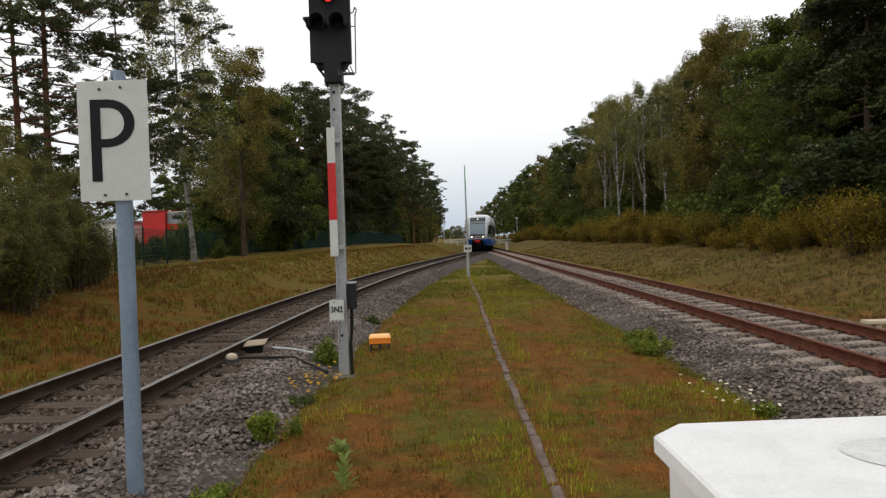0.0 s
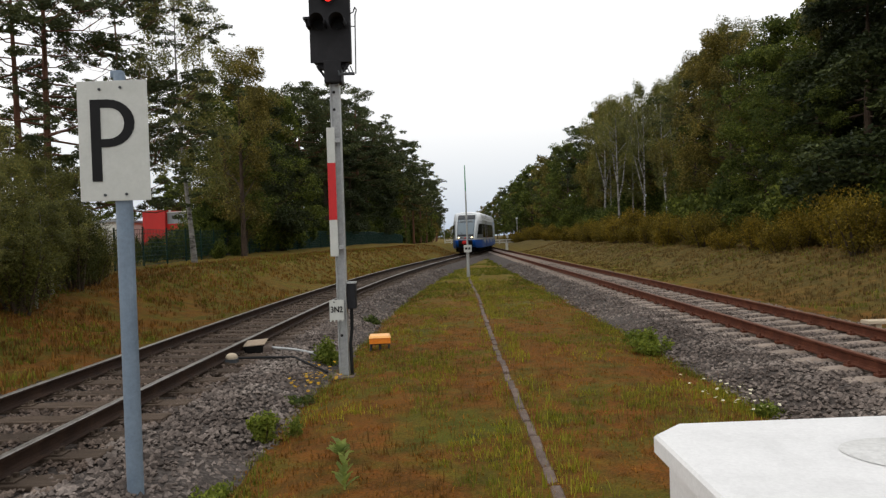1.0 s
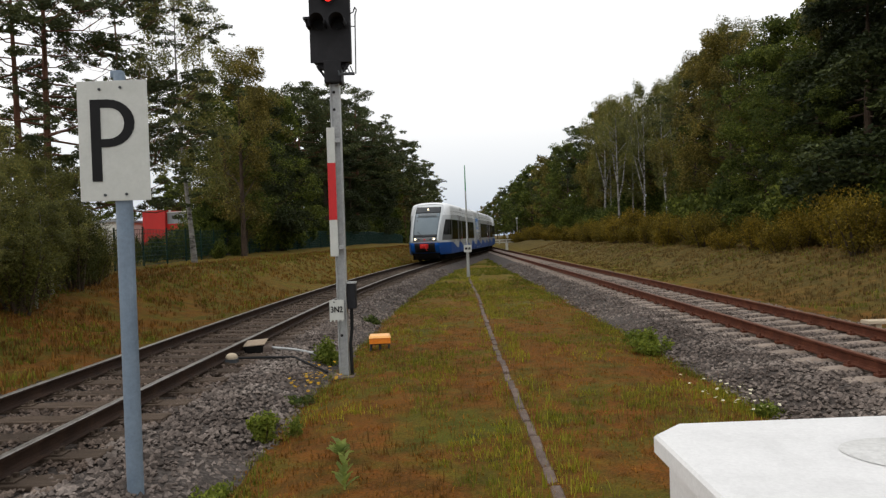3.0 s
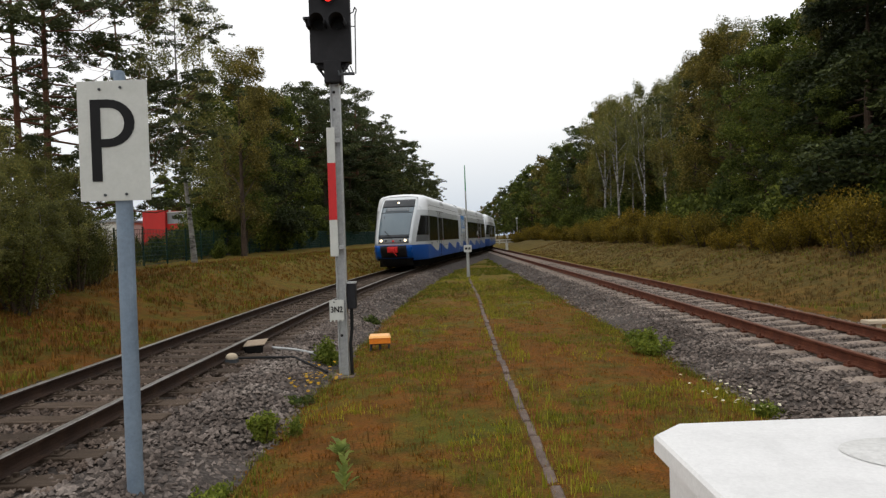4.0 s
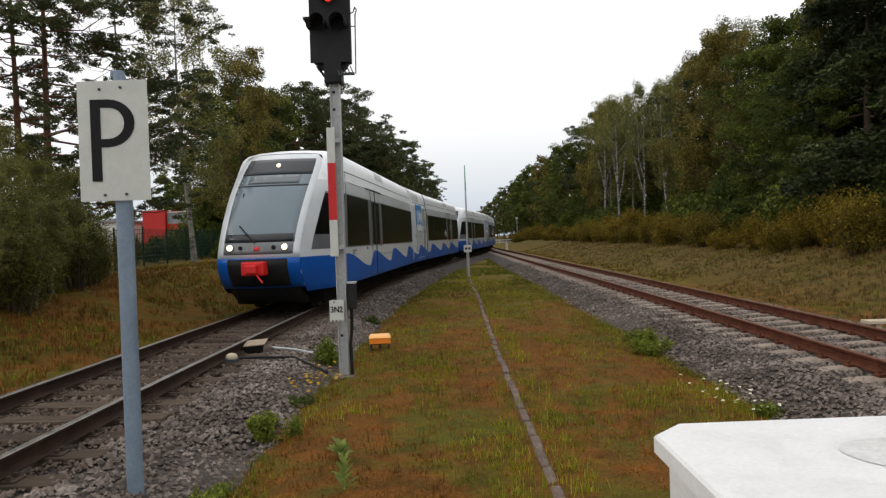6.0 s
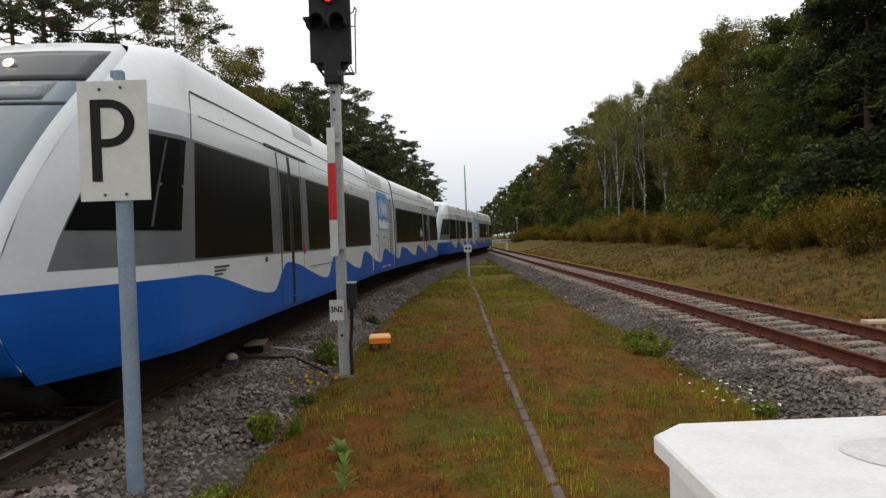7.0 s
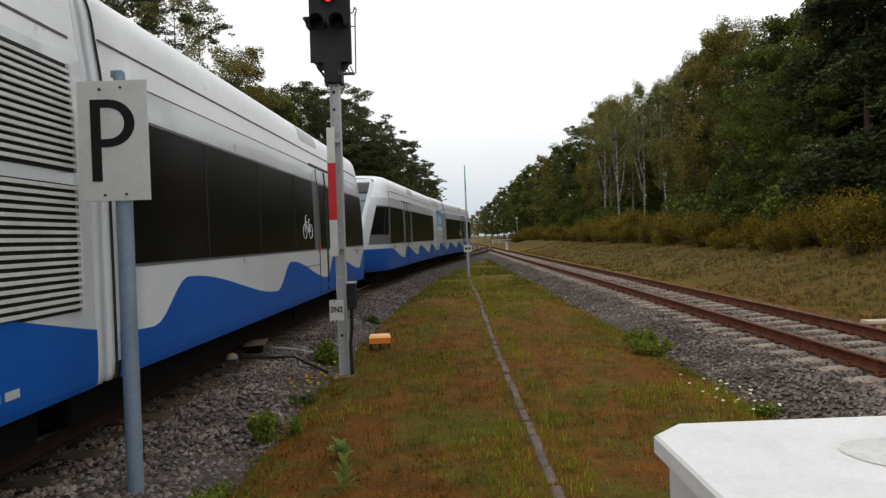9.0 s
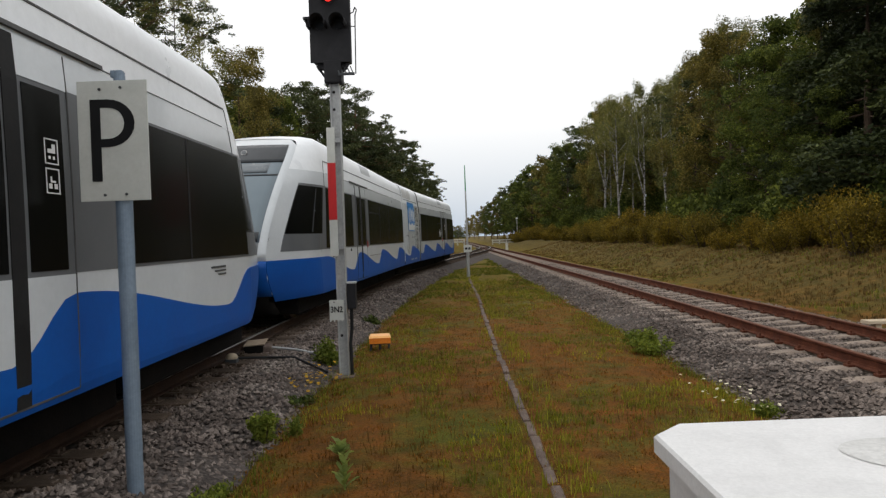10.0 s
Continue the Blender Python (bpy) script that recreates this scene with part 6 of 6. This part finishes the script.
tufts("moss_tufts", "orange-brown moss and sorrel tufts", field(rng, 6500, 4.2, 30, "island", -0.5, 0.7, 8.0), 6, 0.055, 0.006, "moss", 2, 0.9)
tufts("grass_dry", "thin dry straw stalks in the turf", field(rng, 2600, 4.2, 30, "island", -0.1, 0.6, 14.0), 3, 0.15, 0.003, "straw", 3, 0.6)
side_spots = [(0.72 + s * rng.uniform(0.08, 0.42) * (1 if s > 0 else 0.6), y, rng.uniform(0.7, 1.5)) for y in np.concatenate([np.arange(4.5, 14, 0.035), np.arange(14, 33, 0.06)]) for s in ((1,) if rng.uniform() < 0.75 else (-1,)) if noise.noise((s * 3.0, y * 0.55, 1.0)) > -0.25]
tufts("grass_by_duct", "fresh green grass along the duct covers", side_spots, 6, 0.12, 0.0045, "grass_fresh", 4)
tufts("bank_grass", "dry yellow grass on the embankment", field(rng, 8500, 7, 75, "left", -0.35, 0.3, 4.0, 1.3), 6, 0.15, 0.009, "straw", 5)
tufts("bank_grass_green", "green grass patches on the embankment", field(rng, 3200, 7, 60, "left", 0.02, 0.4, 6.0, 1.3), 6, 0.13, 0.009, "grass", 6)
tufts("slope_grass", "brownish dry grass on the slope below the bushes", field(rng, 8500, 9, 75, "right", -0.35, 0.3, 11.0, 1.3), 6, 0.12, 0.009, "straw_dull", 7)
tufts("slope_grass_green", "dull green grass on the slope", field(rng, 1300, 9, 60, "right", 0.12, 0.4, 12.0, 1.3), 6, 0.11, 0.008, "grass", 8)
tufts("grass_fresh", "bright yellow-green grass clumps in the turf", field(np.random.default_rng(77), 3000, 4.2, 34, "island", 0.22, 0.8, 21.0, 1.3), 6, 0.085, 0.0045, "grass_fresh", 31)
tufts("far_grass", "grass between the converging tracks", field(rng, 2600, 20, 66, "island", -0.15, 0.3, 5.0, 1.0), 6, 0.10, 0.012, "grass", 9)


def weed(name, label, x, y, w, h, leaves, size, mat, seed):
    b = make_bush(name, label, w, h, leaves, size, mat, seed, "weed")
    b.matrix_basis = pose(x, y, height(x, y) - 0.03)
    return b


weed("green_weed", "bright green leafy weed at the ballast edge", 3.2, 11.4, 0.75, 0.42, 2200, 0.032, "leaf_bright", 61)
weed("green_weed", "bright green leafy weed at the ballast edge", -2.02, 7.0, 0.36, 0.42, 1100, 0.026, "leaf_bright", 62)
weed("green_weed", "small green weed at the ballast edge", -1.75, 7.2, 0.25, 0.24, 450, 0.022, "leaf_bright", 63)
weed("green_weed", "green leafy weed beside the signal foot", -2.12, 11.0, 0.5, 0.55, 1400, 0.03, "leaf_bright", 64)
weed("dark_weed", "small dark green weed in the gravel", -2.05, 16.2, 0.5, 0.28, 600, 0.04, "leaf_oak", 65)
weed("green_weed", "low green weeds in the gravel", -2.35, 5.75, 0.5, 0.16, 900, 0.022, "leaf_bright", 66)
weed("green_weed", "low green weeds in the gravel", -1.95, 5.3, 0.4, 0.2, 800, 0.022, "leaf_bright", 67)
weed("dark_weed", "low dark weed in the turf", -2.0, 8.6, 0.5, 0.16, 700, 0.026, "leaf_oak", 68)
weed("green_weed", "low green clump in the turf", 3.45, 7.55, 0.4, 0.2, 800, 0.022, "leaf_bright", 69)


def rosette(x, y, h, seed, long, steep):
    """A mullein: a stalk with large pointed leaves."""
    r = random.Random(seed)
    ob = empty("mullein_plant", pose(x, y, height(x, y)), label="pale green mullein with large pointed leaves", category="plant")
    part("stalk", tube("stalk", (0, 0, -0.05), (0, 0, h), 0.012, "mullein", 0.006, seg=6), ob)
    n = 18
    for k in range(n):
        f = k / n
        a, l, z = 2.4 * k, (long - 0.45 * long * f) * r.uniform(0.75, 1.25), 0.02 + h * f * 0.95
        up = steep + 0.9 * f
        bm = bmesh.new()
        rows = []
        for q in range(5):
            u = q / 4
            w = 0.26 * l * math.sin(math.pi * min(0.98, 0.12 + 0.88 * u))
            d, zz = l * u * (1 - 0.2 * up * u), z + l * up * u * (1 - 0.45 * u)
            rows.append([bm.verts.new((d * math.cos(a) - s * w * math.sin(a), d * math.sin(a) + s * w * math.cos(a), zz + (0.012 if s else 0))) for s in (-1, 0, 1)])
        for p, q in zip(rows, rows[1:]):
            for i in range(2):
                bm.faces.new((p[i], p[i + 1], q[i + 1], q[i]))
        part("leaf", bm_mesh("leaf", bm, "mullein", True), ob)


rosette(-1.10, 6.2, 0.10, 1, 0.17, 0.6)
rosette(-0.94, 5.42, 0.24, 2, 0.125, 1.0)


def flowers(name, label, spots, r, mat, seed):
    rng2 = np.random.default_rng(seed)
    V, F = [], []
    n = 0
    for x, y, h in spots:
        z = height(x, y) + h
        tilt = rng2.normal(0, 0.35, 2)
        for k in range(7):
            a, b = 6.283 * k / 7, 6.283 * (k + 0.75) / 7
            V += [(x, y, z), (x + r * math.cos(a), y + r * math.sin(a), z + r * (tilt[0] * math.cos(a) + tilt[1] * math.sin(a))), (x + r * math.cos(b), y + r * math.sin(b), z + r * (tilt[0] * math.cos(b) + tilt[1] * math.sin(b)))]
            F.append((n, n + 1, n + 2))
            n += 3
    tagged(new(name, mesh_of(name, V, F, mat)), label, "flowers", kind="stuff")


flowers("white_flowers", "small white daisy-like flowers at the ballast edge", [(rng.normal(3.25, 0.28), rng.uniform(7.3, 8.7), rng.uniform(0.10, 0.24)) for _ in range(46)], 0.019, "petal_white", 1)
flowers("yellow_flowers", "small orange-yellow flowers near the signal foot", [(rng.normal(-2.2, 0.22), rng.normal(9.75, 0.35), rng.uniform(0.08, 0.2)) for _ in range(85)], 0.026, "petal_yellow", 2)
tufts("flower_stems", "thin green stems of the flowers", [(rng.normal(3.25, 0.28), rng.uniform(7.3, 8.7), 1.0) for _ in range(60)] + [(rng.normal(-2.2, 0.22), rng.normal(9.75, 0.35), 0.8) for _ in range(60)], 4, 0.17, 0.004, "grass", 12)
edge = []
for k in range(3000):
    y = 4.5 + 32 * rng.uniform() ** 1.5
    for c, sgn in ((xl(y) + 2.5, 1), (xr(y) - 2.5, -1)):
        off = rng.normal(0.05, 0.16)
        if noise.noise((sgn * 4.0, y * 0.8, 3.0)) + 0.5 * noise.noise((sgn * 9.0, y * 2.6, 6.0)) > -0.1 + max(0, -off) * 1.6:
            edge.append((c + sgn * off, y, rng.uniform(0.5, 1.2)))
tufts("edge_moss", "moss and low weeds creeping into the ballast edge", [e for i, e in enumerate(edge) if i % 2], 6, 0.06, 0.006, "moss", 15, 0.9)
tufts("edge_grass", "grass creeping into the ballast edge", [e for i, e in enumerate(edge) if not i % 2], 5, 0.10, 0.005, "grass", 16, 0.7)
tufts("duct_moss", "moss and grit over the duct covers", [(0.72 + 0.03 * math.sin(y * 0.35) + rng.choice((-1, 1)) * rng.uniform(0.02, 0.08), y, rng.uniform(0.4, 1.0)) for y in 4.3 + 26 * rng.uniform(0, 1, 1700) ** 1.3], 5, 0.045, 0.006, "moss", 18, 1.0)


motions()
